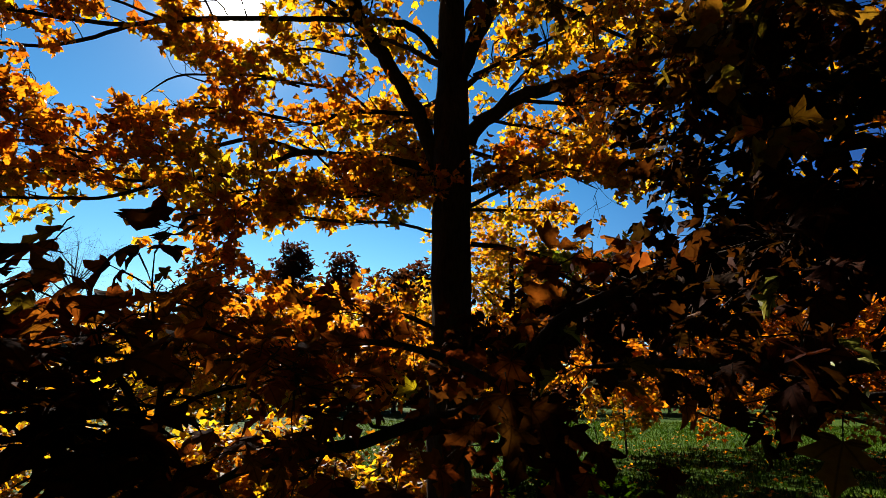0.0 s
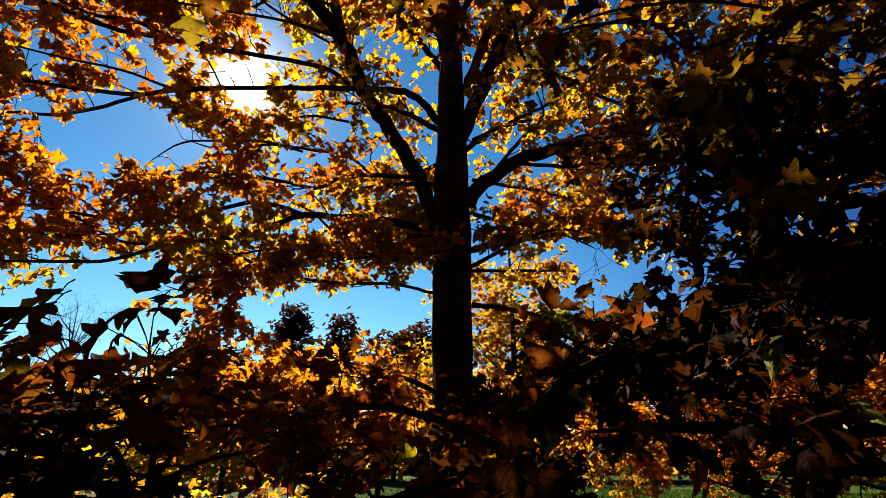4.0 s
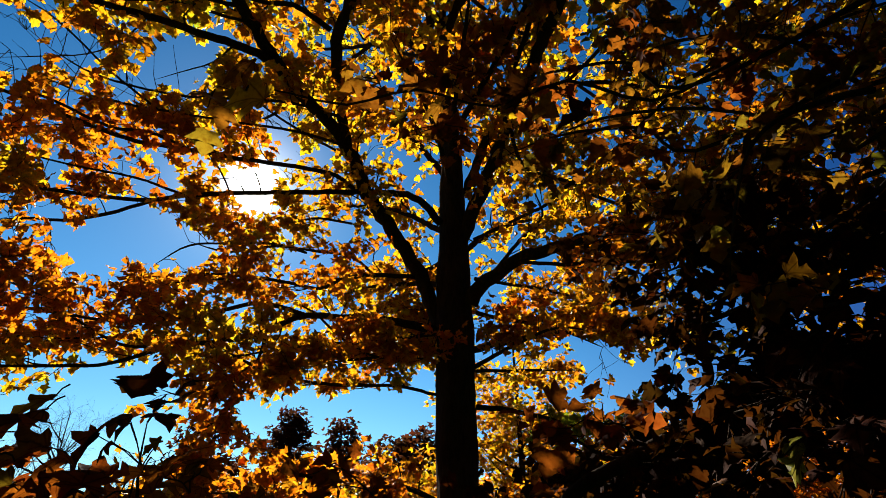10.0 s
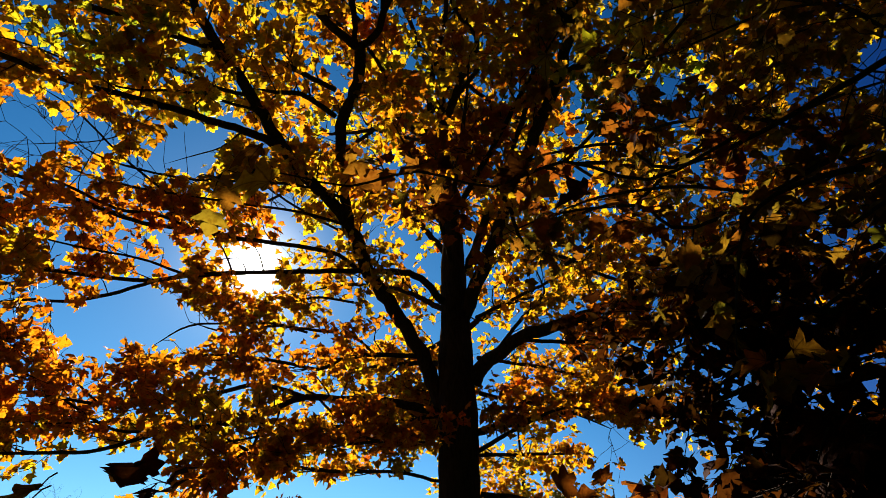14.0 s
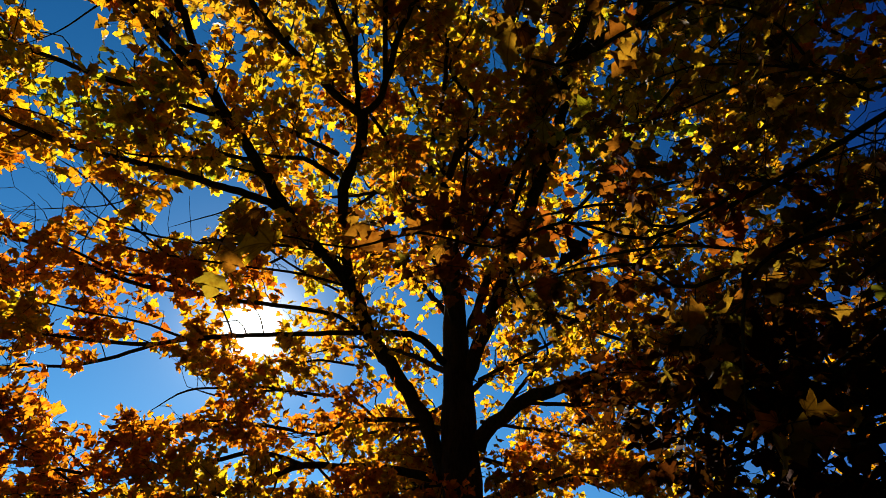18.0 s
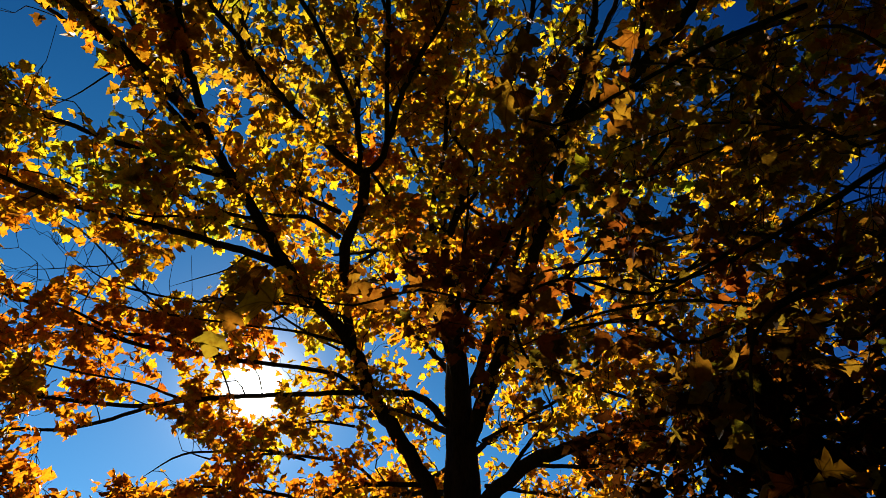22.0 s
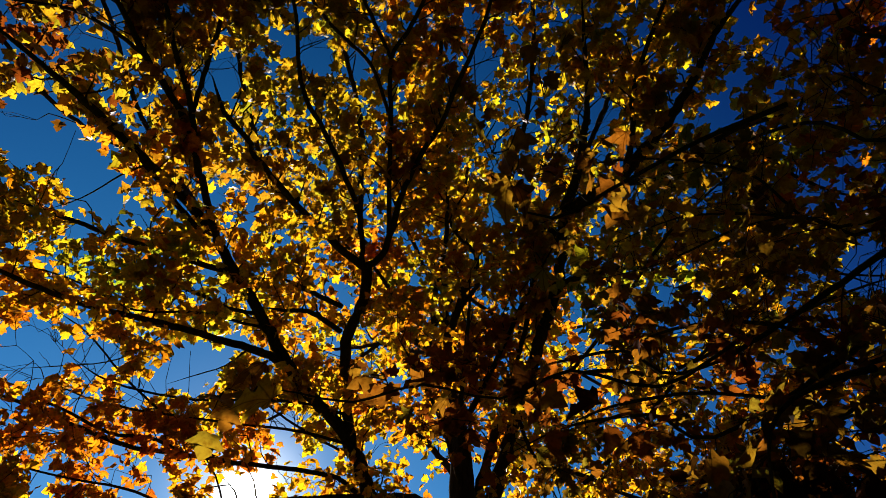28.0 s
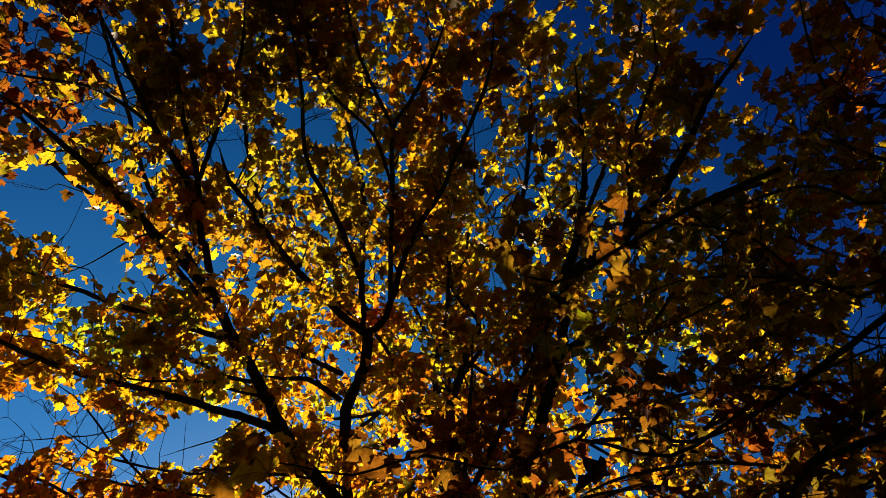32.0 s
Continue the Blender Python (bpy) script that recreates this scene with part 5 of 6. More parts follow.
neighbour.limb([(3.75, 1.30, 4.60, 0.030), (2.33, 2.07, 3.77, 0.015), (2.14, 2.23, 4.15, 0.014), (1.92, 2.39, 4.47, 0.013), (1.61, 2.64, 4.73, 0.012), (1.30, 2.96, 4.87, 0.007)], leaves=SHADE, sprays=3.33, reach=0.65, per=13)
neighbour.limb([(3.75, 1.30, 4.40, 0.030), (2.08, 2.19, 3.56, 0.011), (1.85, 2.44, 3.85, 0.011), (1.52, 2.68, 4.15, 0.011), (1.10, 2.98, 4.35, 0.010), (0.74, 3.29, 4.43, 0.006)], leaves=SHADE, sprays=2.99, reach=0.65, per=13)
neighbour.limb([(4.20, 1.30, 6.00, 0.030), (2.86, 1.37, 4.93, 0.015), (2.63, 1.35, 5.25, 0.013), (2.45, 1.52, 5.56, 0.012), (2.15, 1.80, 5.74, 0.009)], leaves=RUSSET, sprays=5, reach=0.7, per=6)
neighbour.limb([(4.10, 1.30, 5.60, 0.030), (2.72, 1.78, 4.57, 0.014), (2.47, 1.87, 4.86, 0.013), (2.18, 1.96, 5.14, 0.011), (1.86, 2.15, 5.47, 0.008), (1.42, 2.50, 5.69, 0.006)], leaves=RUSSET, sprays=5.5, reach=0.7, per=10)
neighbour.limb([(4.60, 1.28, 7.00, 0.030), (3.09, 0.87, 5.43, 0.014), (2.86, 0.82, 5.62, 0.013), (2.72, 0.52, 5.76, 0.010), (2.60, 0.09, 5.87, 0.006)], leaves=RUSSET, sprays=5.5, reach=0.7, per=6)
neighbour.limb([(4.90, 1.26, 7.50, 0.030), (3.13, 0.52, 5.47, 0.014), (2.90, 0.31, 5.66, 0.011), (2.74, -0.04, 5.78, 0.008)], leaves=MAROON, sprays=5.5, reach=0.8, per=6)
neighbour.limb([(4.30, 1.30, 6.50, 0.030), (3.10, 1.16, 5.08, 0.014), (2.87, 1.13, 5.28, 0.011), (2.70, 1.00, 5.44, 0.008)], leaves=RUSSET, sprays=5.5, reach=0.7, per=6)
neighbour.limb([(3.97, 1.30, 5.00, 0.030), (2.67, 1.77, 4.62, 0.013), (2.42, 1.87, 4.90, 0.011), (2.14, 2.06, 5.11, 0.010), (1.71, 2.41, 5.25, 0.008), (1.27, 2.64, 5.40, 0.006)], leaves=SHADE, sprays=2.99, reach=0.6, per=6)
neighbour.limb([(2.42, 1.87, 4.90, 0.011), (2.09, 1.62, 5.11, 0.009), (1.55, 1.53, 5.19, 0.008), (1.03, 1.52, 5.15, 0.006), (0.53, 1.39, 4.66, 0.008)], leaves=SHADE, sprays=3.3, reach=0.5, per=6)
neighbour.limb([(1.26, 1.67, 3.47, 0.009), (0.93, 1.85, 3.41, 0.008), (0.56, 1.82, 3.51, 0.008), (0.23, 1.90, 3.44, 0.006), (-0.11, 1.81, 3.46, 0.006), (-0.40, 1.76, 3.33, 0.005), (-0.60, 1.62, 3.26, 0.004), (-0.73, 1.54, 3.22, 0.004)], leaves=LEAFY, sprays=1.2, reach=0.2, per=3, droop=0.1, bare=0.12)
neighbour.limb([(1.66, 0.86, 4.19, 0.015), (1.25, 1.00, 4.14, 0.013), (0.89, 1.12, 4.01, 0.010), (0.51, 1.21, 3.84, 0.007), (0.28, 1.10, 3.83, 0.005)], leaves=LEAFY, sprays=2.6, reach=0.3, per=3, droop=0.5, bare=0.2)
neighbour.limb([(1.77, 1.71, 3.31, 0.016), (1.47, 1.73, 3.24, 0.011), (1.22, 1.76, 3.07, 0.008), (1.09, 1.81, 2.75, 0.005), (1.03, 1.84, 2.53, 0.004)], leaves=LEAFY, sprays=2.6, reach=0.3, per=3, droop=0.5, bare=0.2)
neighbour.leaf_at((0.832, 1.244, 1.497), (0.777, 1.215, 1.409), (-0.39, -0.58, 0.35), LEAFY)
neighbour.leaf_at((0.887, 1.271, 1.563), (0.907, 1.218, 1.565), (-0.29, -0.41, 0.51), PALE)
neighbour.leaf_at((0.885, 1.332, 1.562), (0.823, 1.371, 1.548), (-0.17, -0.25, 0.71), SHADE)
neighbour.leaf_at((1.062, 1.777, 1.951), (1.007, 1.812, 1.934), (0.17, -0.21, 0.71), PALE)
neighbour.leaf_at((1.068, 1.780, 1.919), (1.003, 1.827, 1.854), (0.15, -0.25, 0.65), PALE)
neighbour.leaf_at((1.054, 1.793, 1.894), (1.023, 1.819, 1.834), (0.12, -0.30, 0.60), PALE)
neighbour.leaf_at((1.179, 1.735, 1.705), (1.137, 1.764, 1.664), (0.08, -0.33, 0.58), PALE)
neighbour.leaf_at((1.223, 1.705, 1.686), (1.271, 1.669, 1.688), (0.13, -0.24, 0.69), PALE)
neighbour.leaf_at((1.193, 1.723, 1.729), (1.267, 1.672, 1.701), (0.19, -0.16, 0.79), PALE)
neighbour.leaf_at((0.456, 2.142, 1.813), (0.525, 2.128, 1.787), (0.14, -0.29, 0.67), PALE)
neighbour.leaf_at((0.311, 2.171, 1.774), (0.259, 2.177, 1.778), (0.16, -0.30, 0.68), LIME)
neighbour.leaf_at((0.556, 2.128, 1.628), (0.497, 2.143, 1.604), (0.12, -0.29, 0.70), PALE)
neighbour.leaf_at((0.420, 2.159, 1.649), (0.347, 2.172, 1.608), (0.14, -0.29, 0.69), PALE)
neighbour.leaf_at((0.665, 2.095, 1.697), (0.780, 2.056, 1.675), (0.11, -0.29, 0.69), SHADE)
neighbour.leaf_at((0.641, 2.104, 1.628), (0.732, 2.074, 1.627), (0.11, -0.29, 0.70), LEAFY)
neighbour.leaf_at((0.902, 1.990, 1.856), (0.808, 2.032, 1.842), (0.08, -0.27, 0.67), LEAFY)
neighbour.leaf_at((-0.109, 2.297, 1.604), (-0.186, 2.292, 1.593), (0.02, -0.50, 0.50), LIME)
neighbour.leaf_at((0.258, 2.182, 1.707), (0.223, 2.189, 1.583), (-0.08, -0.69, 0.27), MAROON)
neighbour.leaf_at((0.222, 1.988, 1.585), (0.246, 1.917, 1.428), (-0.09, -0.80, 0.21), DIM)
neighbour.leaf_at((-0.153, 1.969, 1.285), (-0.200, 1.937, 1.142), (0.05, -0.69, 0.41), MAROON)
neighbour.leaf_at((-0.352, 1.949, 1.322), (-0.376, 1.922, 1.194), (0.12, -0.68, 0.40), MAROON)
neighbour.leaf_at((0.192, 2.091, 1.569), (0.127, 2.048, 1.440), (-0.05, -0.60, 0.41), DIM)
neighbour.leaf_at((0.347, 2.070, 1.532), (0.379, 2.014, 1.407), (-0.10, -0.59, 0.42), DIM)
neighbour.leaf_at((0.438, 2.050, 1.476), (0.401, 2.001, 1.338), (-0.13, -0.59, 0.44), DIM)
neighbour.leaf_at((0.284, 2.073, 1.419), (0.226, 2.023, 1.300), (-0.08, -0.59, 0.45), DIM)
neighbour.leaf_at((0.525, 2.026, 1.423), (0.547, 1.965, 1.325), (-0.15, -0.58, 0.45), DIM)
neighbour.leaf_at((0.393, 2.050, 1.367), (0.412, 1.987, 1.254), (-0.11, -0.59, 0.47), DIM)
neighbour.leaf_at((1.272, 1.524, 2.948), (1.310, 1.560, 2.869), (-0.37, -0.44, -0.09), SHADE)
neighbour.leaf_at((1.058, 1.734, 2.446), (0.973, 1.789, 2.431), (0.00, 0.17, 0.70), MAROON)
neighbour.leaf_at((-0.666, 1.551, 3.162), (-0.781, 1.461, 3.094), (-0.09, -0.00, 0.70), GOLD)
neighbour.leaf_at((-0.686, 1.450, 3.248), (-0.801, 1.437, 3.207), (-0.19, -0.28, 0.66), SHADE)
neighbour.leaf_at((-0.100, 1.658, 3.332), (-0.194, 1.669, 3.313), (-0.14, -0.12, 0.69), SHADE)
neighbour.leaf_at((-0.151, 1.746, 3.240), (-0.222, 1.757, 3.220), (-0.19, -0.08, 0.68), SHADE)
neighbour.leaf_at((0.343, 1.659, 3.300), (0.205, 1.684, 3.298), (-0.02, -0.11, 0.71), DIM)
neighbour.leaf_at((0.588, 1.692, 3.197), (0.456, 1.743, 3.186), (-0.07, -0.05, 0.71), DIM)
neighbour.leaf_at((-0.008, 1.719, 3.275), (-0.091, 1.733, 3.258), (-0.15, -0.09, 0.70), SHADE)
neighbour.leaf_at((0.304, 0.985, 3.767), (0.244, 1.128, 3.704), (-0.19, 0.20, 0.71), LEAFY)
neighbour.leaf_at((0.326, 1.005, 3.755), (0.393, 1.094, 3.700), (0.41, 0.03, 0.59), SHADE)
neighbour.leaf_at((0.650, 1.352, 3.724), (0.555, 1.381, 3.732), (0.03, -0.14, 0.69), LIME)
neighbour.leaf_at((0.422, 1.301, 3.572), (0.408, 1.379, 3.522), (-0.28, 0.31, 0.58), SHADE)
neighbour.leaf_at((1.286, 0.989, 4.358), (1.200, 1.109, 4.351), (-0.44, -0.29, 0.60), PALE)
neighbour.leaf_at((0.881, 0.919, 4.094), (0.852, 1.033, 4.059), (-0.30, 0.11, 0.63), LEAFY)
neighbour.leaf_at((-0.951, 1.355, 1.986), (-1.027, 1.309, 1.950), (-0.24, -0.21, 0.80), SHADE)
neighbour.leaf_at((-0.961, 1.356, 1.960), (-1.049, 1.297, 1.928), (-0.23, -0.05, 0.75), MAROON)
neighbour.leaf_at((-0.809, 1.448, 1.972), (-0.901, 1.402, 1.934), (-0.24, -0.21, 0.83), SHADE, (-0.97, 1.89, 1.92))
neighbour.leaf_at((-0.803, 1.457, 1.950), (-0.837, 1.446, 1.917), (-0.51, -0.00, 0.53), SHADE, (-0.97, 1.89, 1.92))
neighbour.leaf_at((-0.859, 1.433, 1.914), (-0.914, 1.412, 1.847), (-0.56, -0.16, 0.53), MAROON, (-0.97, 1.89, 1.92))
neighbour.leaf_at((-0.836, 1.448, 1.905), (-0.868, 1.436, 1.870), (-0.55, -0.21, 0.58), MAROON, (-0.97, 1.89, 1.92))
neighbour.leaf_at((-0.945, 1.385, 1.878), (-1.043, 1.321, 1.838), (-0.25, -0.08, 0.78), SHADE, (-1.01, 1.72, 1.69))
neighbour.leaf_at((-0.905, 1.415, 1.862), (-0.982, 1.367, 1.839), (-0.21, -0.04, 0.80), MAROON, (-1.01, 1.72, 1.69))
neighbour.leaf_at((-0.913, 1.418, 1.812), (-0.989, 1.370, 1.791), (-0.21, -0.01, 0.80), MAROON, (-1.01, 1.72, 1.69))
neighbour.leaf_at((-0.989, 1.368, 1.798), (-1.064, 1.316, 1.764), (-0.33, 0.04, 0.69), SHADE, (-1.01, 1.72, 1.69))
neighbour.leaf_at((-0.736, 1.499, 1.916), (-0.775, 1.485, 1.890), (-0.42, -0.00, 0.63), SHADE, (-0.97, 1.89, 1.92))
neighbour.leaf_at((-0.765, 1.499, 1.839), (-0.805, 1.482, 1.814), (-0.41, 0.15, 0.57), AMBER)
neighbour.leaf_at((-0.959, 1.395, 1.760), (-1.030, 1.344, 1.748), (-0.16, 0.04, 0.81), MAROON, (-1.01, 1.72, 1.69))
neighbour.leaf_at((-0.860, 1.452, 1.803), (-0.921, 1.417, 1.781), (-0.29, 0.08, 0.70), MAROON)
neighbour.leaf_at((-0.803, 1.487, 1.785), (-0.847, 1.464, 1.768), (-0.33, 0.20, 0.61), AMBER)
neighbour.limb([(-1.15, 2.44, 1.72, 0.011), (-1.24, 2.17, 1.73, 0.008), (-1.39, 1.95, 1.75, 0.007), (-1.49, 1.74, 1.77, 0.005)], leaves=MAROON, sprays=5, reach=0.4, per=10, bare=0.1)
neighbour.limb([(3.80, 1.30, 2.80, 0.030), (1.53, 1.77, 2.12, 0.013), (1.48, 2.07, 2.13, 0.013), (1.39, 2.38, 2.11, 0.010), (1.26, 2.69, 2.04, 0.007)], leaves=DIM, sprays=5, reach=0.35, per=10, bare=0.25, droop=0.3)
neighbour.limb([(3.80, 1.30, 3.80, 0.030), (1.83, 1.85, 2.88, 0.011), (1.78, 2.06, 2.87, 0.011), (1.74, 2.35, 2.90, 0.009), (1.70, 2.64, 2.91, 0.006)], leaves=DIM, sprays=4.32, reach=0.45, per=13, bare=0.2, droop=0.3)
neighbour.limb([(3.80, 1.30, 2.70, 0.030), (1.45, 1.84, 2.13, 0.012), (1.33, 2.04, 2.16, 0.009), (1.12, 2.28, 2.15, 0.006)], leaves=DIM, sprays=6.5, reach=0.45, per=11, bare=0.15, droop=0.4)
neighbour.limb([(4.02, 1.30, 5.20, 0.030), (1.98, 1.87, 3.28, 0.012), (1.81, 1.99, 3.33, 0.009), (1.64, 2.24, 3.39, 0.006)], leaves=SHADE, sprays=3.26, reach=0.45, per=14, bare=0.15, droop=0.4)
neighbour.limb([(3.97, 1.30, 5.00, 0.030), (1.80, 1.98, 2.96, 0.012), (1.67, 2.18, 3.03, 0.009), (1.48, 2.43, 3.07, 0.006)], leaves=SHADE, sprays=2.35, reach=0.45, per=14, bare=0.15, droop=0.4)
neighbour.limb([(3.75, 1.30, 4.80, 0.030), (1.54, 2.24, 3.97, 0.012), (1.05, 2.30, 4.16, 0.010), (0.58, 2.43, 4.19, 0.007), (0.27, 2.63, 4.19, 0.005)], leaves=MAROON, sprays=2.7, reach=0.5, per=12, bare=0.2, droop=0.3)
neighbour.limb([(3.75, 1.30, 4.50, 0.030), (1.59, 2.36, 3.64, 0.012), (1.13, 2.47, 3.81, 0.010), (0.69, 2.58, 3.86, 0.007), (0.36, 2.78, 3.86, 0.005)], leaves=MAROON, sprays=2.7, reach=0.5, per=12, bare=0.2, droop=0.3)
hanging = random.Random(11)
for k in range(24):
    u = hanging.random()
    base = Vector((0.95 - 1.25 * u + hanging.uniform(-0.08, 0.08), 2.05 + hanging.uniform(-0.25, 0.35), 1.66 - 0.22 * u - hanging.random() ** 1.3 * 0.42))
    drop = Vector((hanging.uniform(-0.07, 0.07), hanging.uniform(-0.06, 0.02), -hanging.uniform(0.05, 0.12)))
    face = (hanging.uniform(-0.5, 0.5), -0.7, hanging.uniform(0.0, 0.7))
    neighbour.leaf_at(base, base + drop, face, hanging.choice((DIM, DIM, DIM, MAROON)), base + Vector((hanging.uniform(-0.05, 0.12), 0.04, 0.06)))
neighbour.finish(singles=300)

# ---- a young maple with large leaves close by ----
sapling = Tree("maple_sapling", "young maple with large bronze leaves coloured dark as in shade on thin stems", 0.108, neighbour.openings, hang=0.12, tilt=0.24)
sapling.limb([(-0.83, 1.90, 0.86, 0.022), (-0.88, 1.91, 1.15, 0.019), (-0.92, 1.88, 1.41, 0.018), (-0.97, 1.86, 1.55, 0.015), (-1.00, 1.79, 1.64, 0.011), (-1.05, 1.70, 1.68, 0.007), (-1.06, 1.58, 1.71, 0.005)], leaves=MAROON, sprays=4, reach=0.25, per=7, bare=0.3, name='stem')
sapling.limb([(-0.92, 1.88, 1.41, 0.012), (-0.93, 1.94, 1.59, 0.010), (-0.98, 1.96, 1.77, 0.007), (-1.00, 1.93, 1.92, 0.004), (-0.95, 1.82, 2.04, 0.004)], leaves=DIM, sprays=0.001, reach=0.1, per=0, bare=0.4, name='stem')
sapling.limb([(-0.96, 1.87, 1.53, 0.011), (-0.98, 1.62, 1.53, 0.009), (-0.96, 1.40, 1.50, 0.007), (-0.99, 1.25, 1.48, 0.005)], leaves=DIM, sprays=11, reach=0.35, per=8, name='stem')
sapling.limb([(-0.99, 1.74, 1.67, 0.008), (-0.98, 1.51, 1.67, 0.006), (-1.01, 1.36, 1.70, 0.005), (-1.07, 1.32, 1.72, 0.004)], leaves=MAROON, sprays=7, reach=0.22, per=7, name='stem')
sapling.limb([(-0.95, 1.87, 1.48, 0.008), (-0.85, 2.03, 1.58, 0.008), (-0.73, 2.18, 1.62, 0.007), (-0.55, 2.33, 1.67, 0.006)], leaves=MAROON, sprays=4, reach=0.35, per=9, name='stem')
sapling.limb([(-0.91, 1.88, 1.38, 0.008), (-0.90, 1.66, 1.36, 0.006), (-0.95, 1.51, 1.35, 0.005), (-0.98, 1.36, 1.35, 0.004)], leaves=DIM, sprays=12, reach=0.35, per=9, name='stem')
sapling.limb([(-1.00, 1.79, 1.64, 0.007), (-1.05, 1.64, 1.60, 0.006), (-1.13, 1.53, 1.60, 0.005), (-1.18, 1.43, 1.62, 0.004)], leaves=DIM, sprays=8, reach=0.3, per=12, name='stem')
sapling.limb([(-0.93, 1.82, 1.69, 0.008), (-0.99, 1.67, 1.81, 0.007), (-1.05, 1.51, 1.82, 0.005), (-1.11, 1.34, 1.78, 0.004)], leaves=MAROON, sprays=6, reach=0.3, per=11, flat=0.25, name='stem')
sapling.limb([(-0.95, 1.87, 1.67, 0.008), (-0.90, 2.00, 1.82, 0.007), (-0.77, 2.16, 1.79, 0.005), (-0.60, 2.32, 1.71, 0.004)], leaves=MAROON, sprays=4, reach=0.3, per=10, flat=0.3, name='stem')
sapling.finish(singles=300)

# ---- ground ----
def ground_height(x, y):
    return 0.12 * math.sin(x * 0.11 + 0.4) * math.sin(y * 0.09) + 0.03 * noise.noise(Vector((x * 0.6, y * 0.6, 0)))


def build_ground():
    xs = np.concatenate([[-2500, -600, -150], np.arange(-50, 50.1, 1.0), [150, 600, 2500]])
    ys = np.concatenate([[-2500, -600, -100], np.arange(-20, 80.1, 1.0), [200, 600, 2500]])
    v = [(float(x), float(y), ground_height(x, y) if abs(x) < 60 and -30 < y < 90 else 0.0) for y in ys for x in xs]
    n = len(xs)
    f = [(j * n + i, j * n + i + 1, (j + 1) * n + i + 1, (j + 1) * n + i) for j in range(len(ys) - 1) for i in range(n - 1)]
    ob = mesh_object("ground", v, f, LAWN)
    tagged(ob, "mown green lawn scattered with fallen leaves", "lawn", kind="structure")


build_ground()


def build_grass():
    """Blades of grass on the open lawn."""
    n = 60000
    ang = rng.uniform(radians(-14), radians(42), n)
    d = 6 + 26 * rng.random(n) ** 1.3
    x, y = d * np.sin(ang), d * np.cos(ang)
    v, f = [], []
    for i in range(n):
        z = ground_height(x[i], y[i])
        h, w, a = rng.uniform(0.04, 0.10), rng.uniform(0.004, 0.009) * (1 + d[i] / 12), rng.uniform(0, 6.28)
        bx, by = math.cos(a) * w, math.sin(a) * w
        lx, ly = rng.normal(0, 0.03, 2)
        k = len(v)
        v += [(x[i] - bx, y[i] - by, z - 0.005), (x[i] + bx, y[i] + by, z - 0.005), (x[i] + lx, y[i] + ly, z + h)]
        f.append((k, k + 1, k + 2))
    ob = mesh_object("grass", v, f, BLADE, smooth=False)
    tagged(ob, "short green grass blades on the lawn", "grass", kind="stuff")


build_grass()


def build_litter():
    """Fallen leaves on the lawn, thicker below the maple."""
    top = tagged(new("fallen_leaves"), "dry orange and brown leaves fallen on the grass", "leaves", kind="stuff")
    bag = Foliage()
    for i in range(2200):
        a, d = rng.uniform(radians(-35), radians(42)), 5.5 + 18 * rng.random() ** 2.4
        x, y = d * math.sin(a), d * math.cos(a)
        bag.add((x, y, ground_height(x, y) + rng.uniform(0.02, 0.07)), (*rng.normal(0, 1, 2), rng.normal(0, 0.2)), (*rng.normal(0, 0.35, 2), 1), rng.uniform(0.05, 0.09))
    bag.mesh("leaf_litter", AMBER, top, "", np.arange(len(bag.rows)), PLAIN_LEAVES)


build_litter()


def bearing(deg, dist):
    return dist * math.sin(radians(deg)), dist * math.cos(radians(deg))


# ---- trees and shrubs behind ----
x, y = bearing(7, 14)
grown_tree("maple_tree", "bright yellow maple standing behind the large one", (x, y, 0), 7.5, (x, y + 0.3, 4.2), (2.0, 1.8, 2.2), GOLD, 5200, 0.125, 0.11)
x, y = bearing(-9, 12.5)
grown_tree("maple_tree", "low golden maple catching the sun behind", (x, y, 0), 4.3, (x, y, 2.6), (2.4, 1.3, 0.9), GOLD, 5500, 0.12, 0.07)
x, y = bearing(-20, 12.5)
grown_tree("maple_tree", "low golden maple catching the sun behind", (x, y, 0), 3.6, (x, y, 2.1), (2.0, 1.3, 0.9), GOLD, 4000, 0.12, 0.07)
x, y = bearing(30, 18)
grown_tree("maple_tree", "orange maple with low spreading branches at the lawn's edge", (x, y, 0), 5.6, (x - 2.2, y + 0.6, 3.1), (4.4, 2.2, 2.0), AMBER, 9000, 0.13, 0.12)
x, y = bearing(38, 17)
grown_tree("maple_tree", "orange maple with low spreading branches at the lawn's edge", (x, y, 0), 5.6, (x - 1.0, y, 3.0), (3.6, 2.2, 2.1), AMBER, 8000, 0.13, 0.13)
x, y = bearing(17, 15)
grown_tree("maple_sapling", "small yellow maple sapling on the lawn", (x, y, 0), 1.75, (x, y, 1.15), (0.95, 0.6, 0.5), GOLD, 800, 0.10, 0.025)
for deg, dist, h, wide, n in ((-36, 12, 2.2, 1.8, 1500), (-33, 8.5, 1.3, 1.3, 1300), (-27, 7.8, 1.2, 1.2, 1200), (-21, 7.6, 1.1, 1.1, 1000), (-16, 7.9, 1.2, 1.1, 1000), (-11, 7.6, 0.9, 0.9, 800), (-6, 8.0, 0.9, 0.9, 800), (-1.5, 8.6, 0.8, 0.7, 600)):
    x, y = bearing(deg, dist)
    tagged(grown_tree("shrub", "low shrub with yellow autumn leaves", (x, y, 0), h, (x, y, h * 0.55), (wide, 1.0, h * 0.42), GOLD, n, 0.10, 0.03, limbs=12), category="shrub", group="shrubs on the lawn")
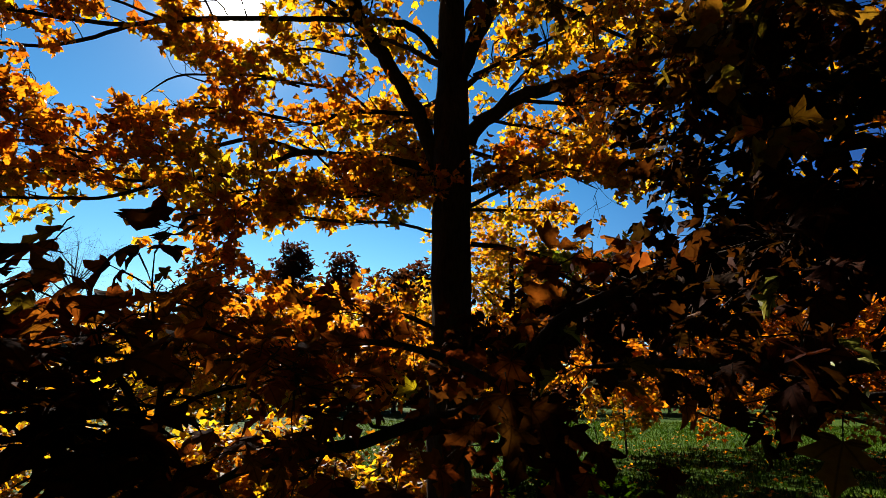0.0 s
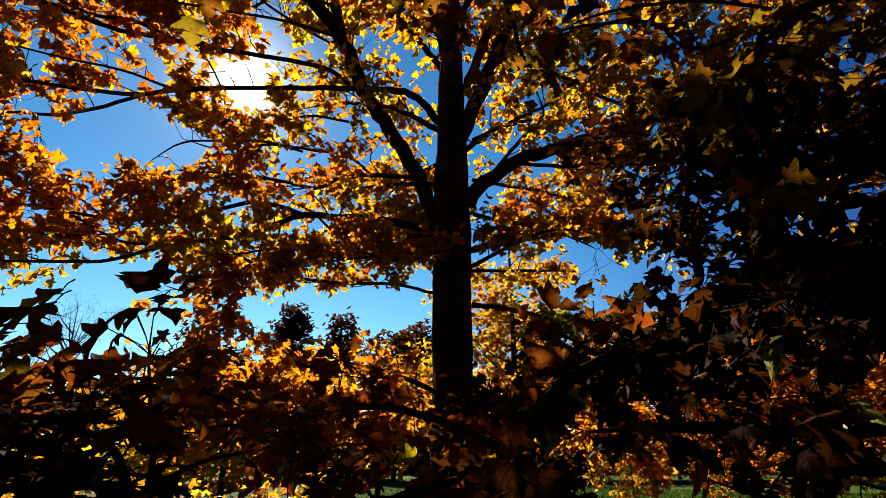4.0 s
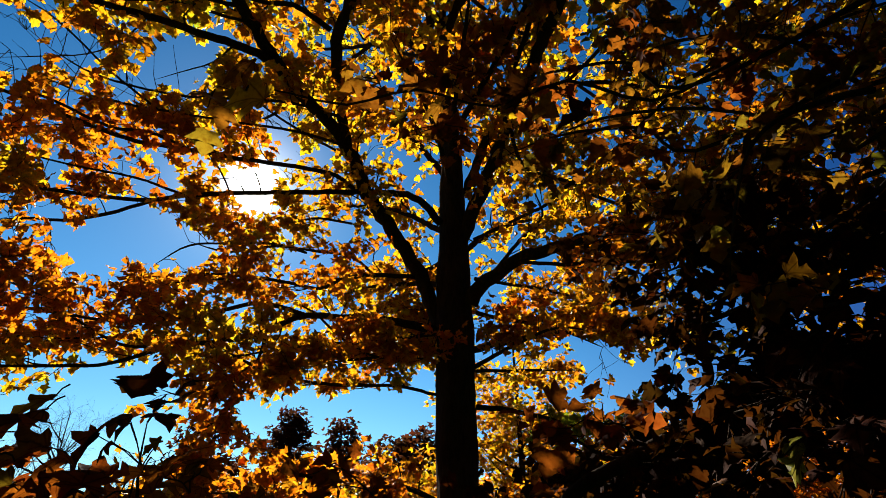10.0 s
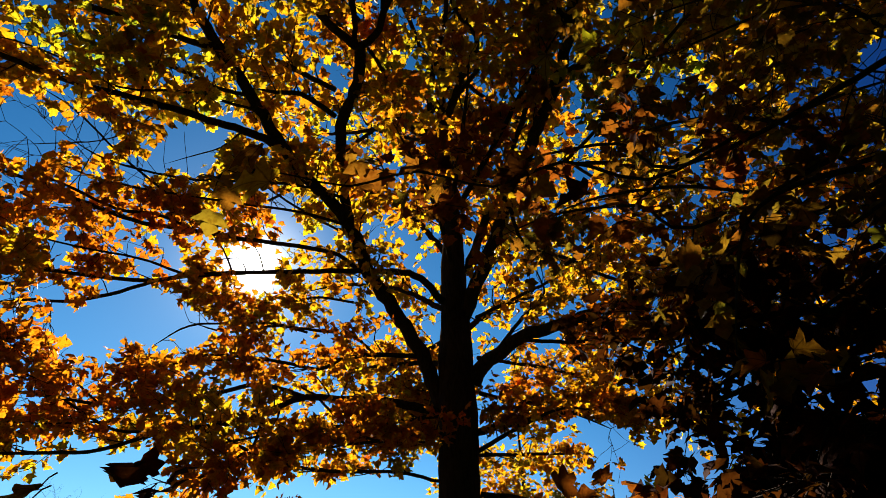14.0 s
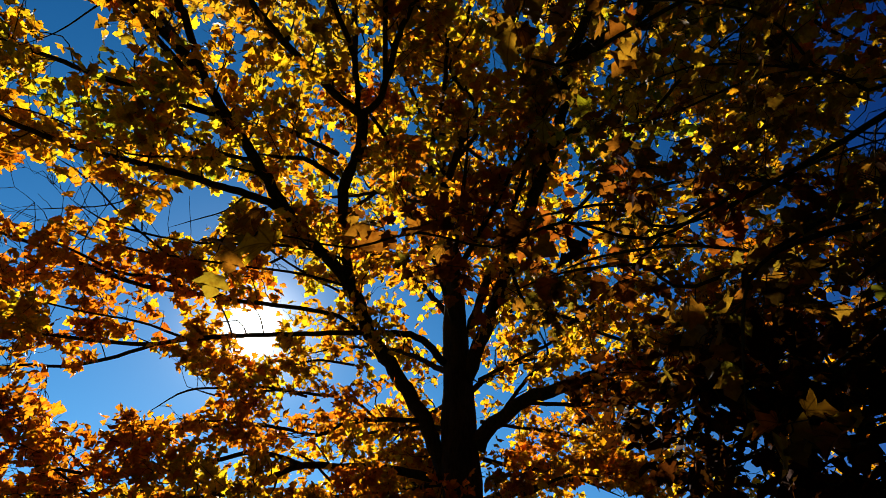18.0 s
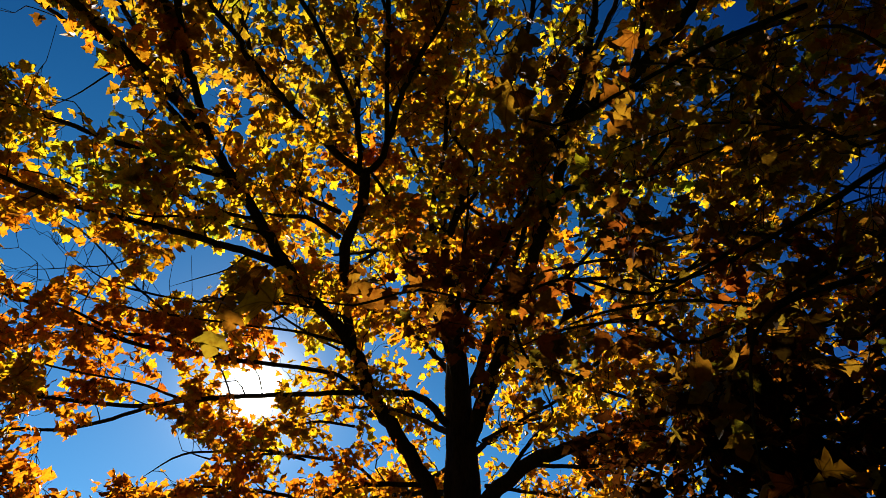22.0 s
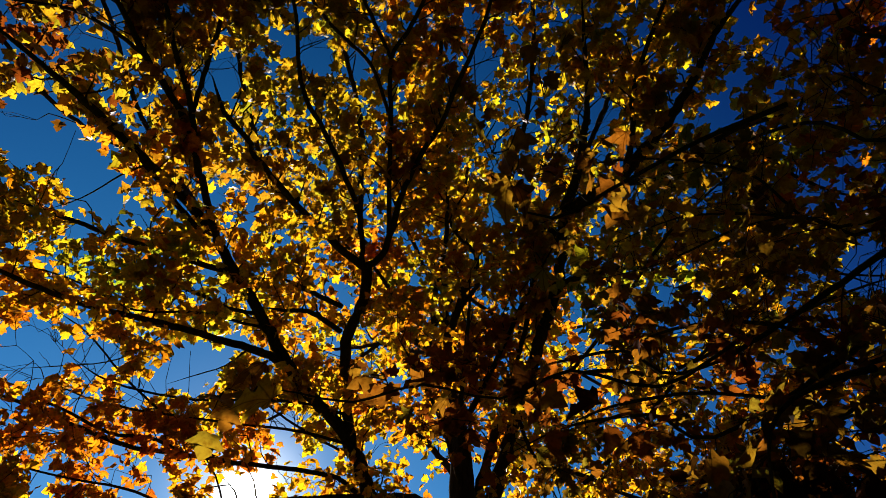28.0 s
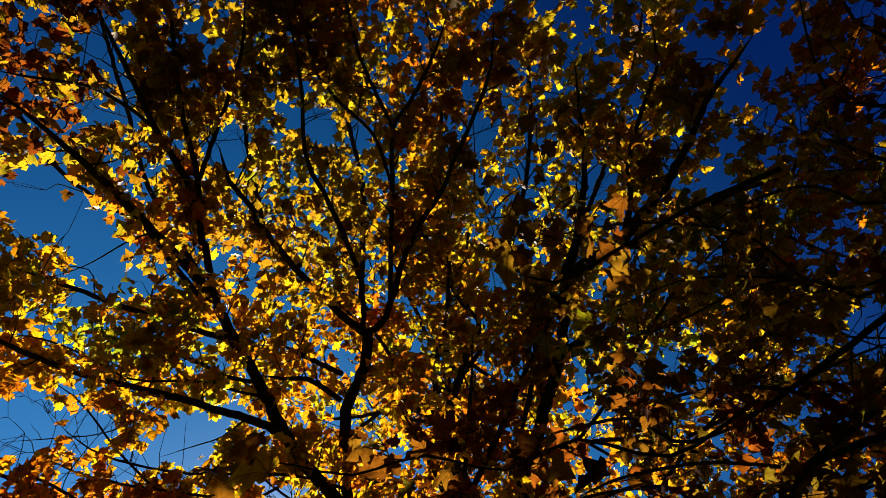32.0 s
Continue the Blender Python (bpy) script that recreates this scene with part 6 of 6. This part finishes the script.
for deg, dist, h, wide in ((9, 8.0, 0.62, 0.8), (12.5, 8.4, 0.5, 0.6), (15.5, 8.0, 0.35, 0.7)):
    x, y = bearing(deg, dist)
    tagged(grown_tree("shrub", "dark green low shrub in the shade", (x, y, 0), h, (x, y, h * 0.5), (wide, 0.6, h * 0.45), BLADE, 700, 0.08, 0.015, limbs=8), category="shrub", group="shrubs in the shade")

# far trees along the edge of the park
for deg, dist, h, wide, mat, n, lbl in (
        (-15.1, 62, 17.4, 2.0, RUST, 4200, "tall narrow oak with dark rust-red leaves"),
        (-10.3, 60, 15.8, 1.8, RUST, 4200, "narrow oak with dark rust-red leaves"),
        (-21.8, 50, 13.5, 2.6, RUST, 1500, "thin rust-red tree with open crown"),
        (-4.8, 45, 10.8, 3.0, RUST, 3200, "broad dark rust-leaved tree"),
        (-2.0, 47, 12.2, 2.4, RUST, 3000, "broad dark rust-leaved tree"),
        (-18.5, 48, 6.5, 4.0, RUST, 2000, "dark low tree at the park's edge"),
        (-27, 52, 7.0, 5.0, RUST, 2400, "dark low tree at the park's edge"),
        (-34, 50, 6.5, 5.0, RUST, 2400, "dark low tree at the park's edge"),
        (-41, 50, 7.5, 5.0, RUST, 2400, "dark low tree at the park's edge"),
        (-12, 46, 5.5, 4.5, AMBER, 2400, "orange tree at the park's edge"),
        (5, 45, 8.0, 5.0, AMBER, 2600, "orange tree at the park's edge"),
        (13, 48, 7.5, 5.5, RUST, 2600, "dark low tree at the park's edge"),
        (21, 50, 7.5, 5.5, RUST, 2600, "dark low tree at the park's edge"),
        (29, 50, 8.0, 5.5, AMBER, 2600, "orange tree at the park's edge"),
        (37, 50, 8.0, 5.5, RUST, 2600, "dark low tree at the park's edge"),
        (45, 50, 8.0, 5.5, RUST, 2600, "dark low tree at the park's edge")):
    x, y = bearing(deg, dist)
    grown_tree("park_tree", lbl, (x, y, 0), h, (x, y, h * 0.58), (wide, wide, h * 0.43), mat, n, 0.40, h * 0.014)

# low thicket that closes the view along the park's edge
thicket = Foliage()
for i in range(9000):
    a = rng.uniform(radians(-75), radians(75))
    d = 66 + rng.uniform(-3, 3)
    z = rng.uniform(0, 1) ** 0.8 * (4.2 + 1.4 * noise.noise(Vector((a * 14, 0, 0))))
    thicket.add((d * math.sin(a), d * math.cos(a), z), (*rng.normal(0, 1, 2), -0.5), (*rng.normal(0, 0.8, 2), 0.6), rng.uniform(0.6, 1.3))
hedge = tagged(new("thicket"), "dark brown thicket along the far edge of the park", "thicket", kind="stuff")
thicket.mesh("foliage", RUST, hedge, "", np.arange(9000), FAR_LEAVES)

# leafless trees
for deg, dist, h in ((-33.5, 30, 8.2), (-27.5, 34, 6.5), (-36.5, 33, 8.0)):
    x, y = bearing(deg, dist)
    t = Tree("bare_tree", "leafless tree with fine grey branches", bark=GREY_BARK)
    t.trunk([(x, y, -0.1, 0.14), (x + 0.1, y, h * 0.4, 0.09), (x, y, h, 0.01)], sides=8, step=0.5)
    for i in range(16):
        a, u = rng.uniform(0, 6.28), rng.uniform(0.3, 0.85)
        s = (x + 0.05, y, h * u)
        ln = h * 0.33 * (1.2 - u)
        m = (x + math.cos(a) * ln * 0.5, y + math.sin(a) * ln * 0.5, h * u + ln * 0.6)
        e = (x + math.cos(a) * ln, y + math.sin(a) * ln, h * u + ln * 1.4)
        t.limb([(*s, 0.035), (*m, 0.022), (*e, 0.008)], GOLD, 5.0, 1.0, per=0, flat=1.0, droop=-0.05)
    t.foliage.clear()
    t.finish(singles=0)

# unseen trees added behind the tripod to hold back sky light
for deg, dist, h in ((-92, 11, 10), (-105, 8, 11), (-135, 8, 12), (-165, 7.5, 12), (165, 7.5, 12), (135, 8, 12), (105, 9, 11), (80, 10, 9)):
    x, y = bearing(deg, dist)
    grown_tree("unseen_wood_tree", "unseen tree added behind the tripod to block sky light", (x, y, 0), h, (x, y, h * 0.52), (3.2, 3.2, h * 0.48), SHADE, 2600, 0.42, 0.16, limbs=7)
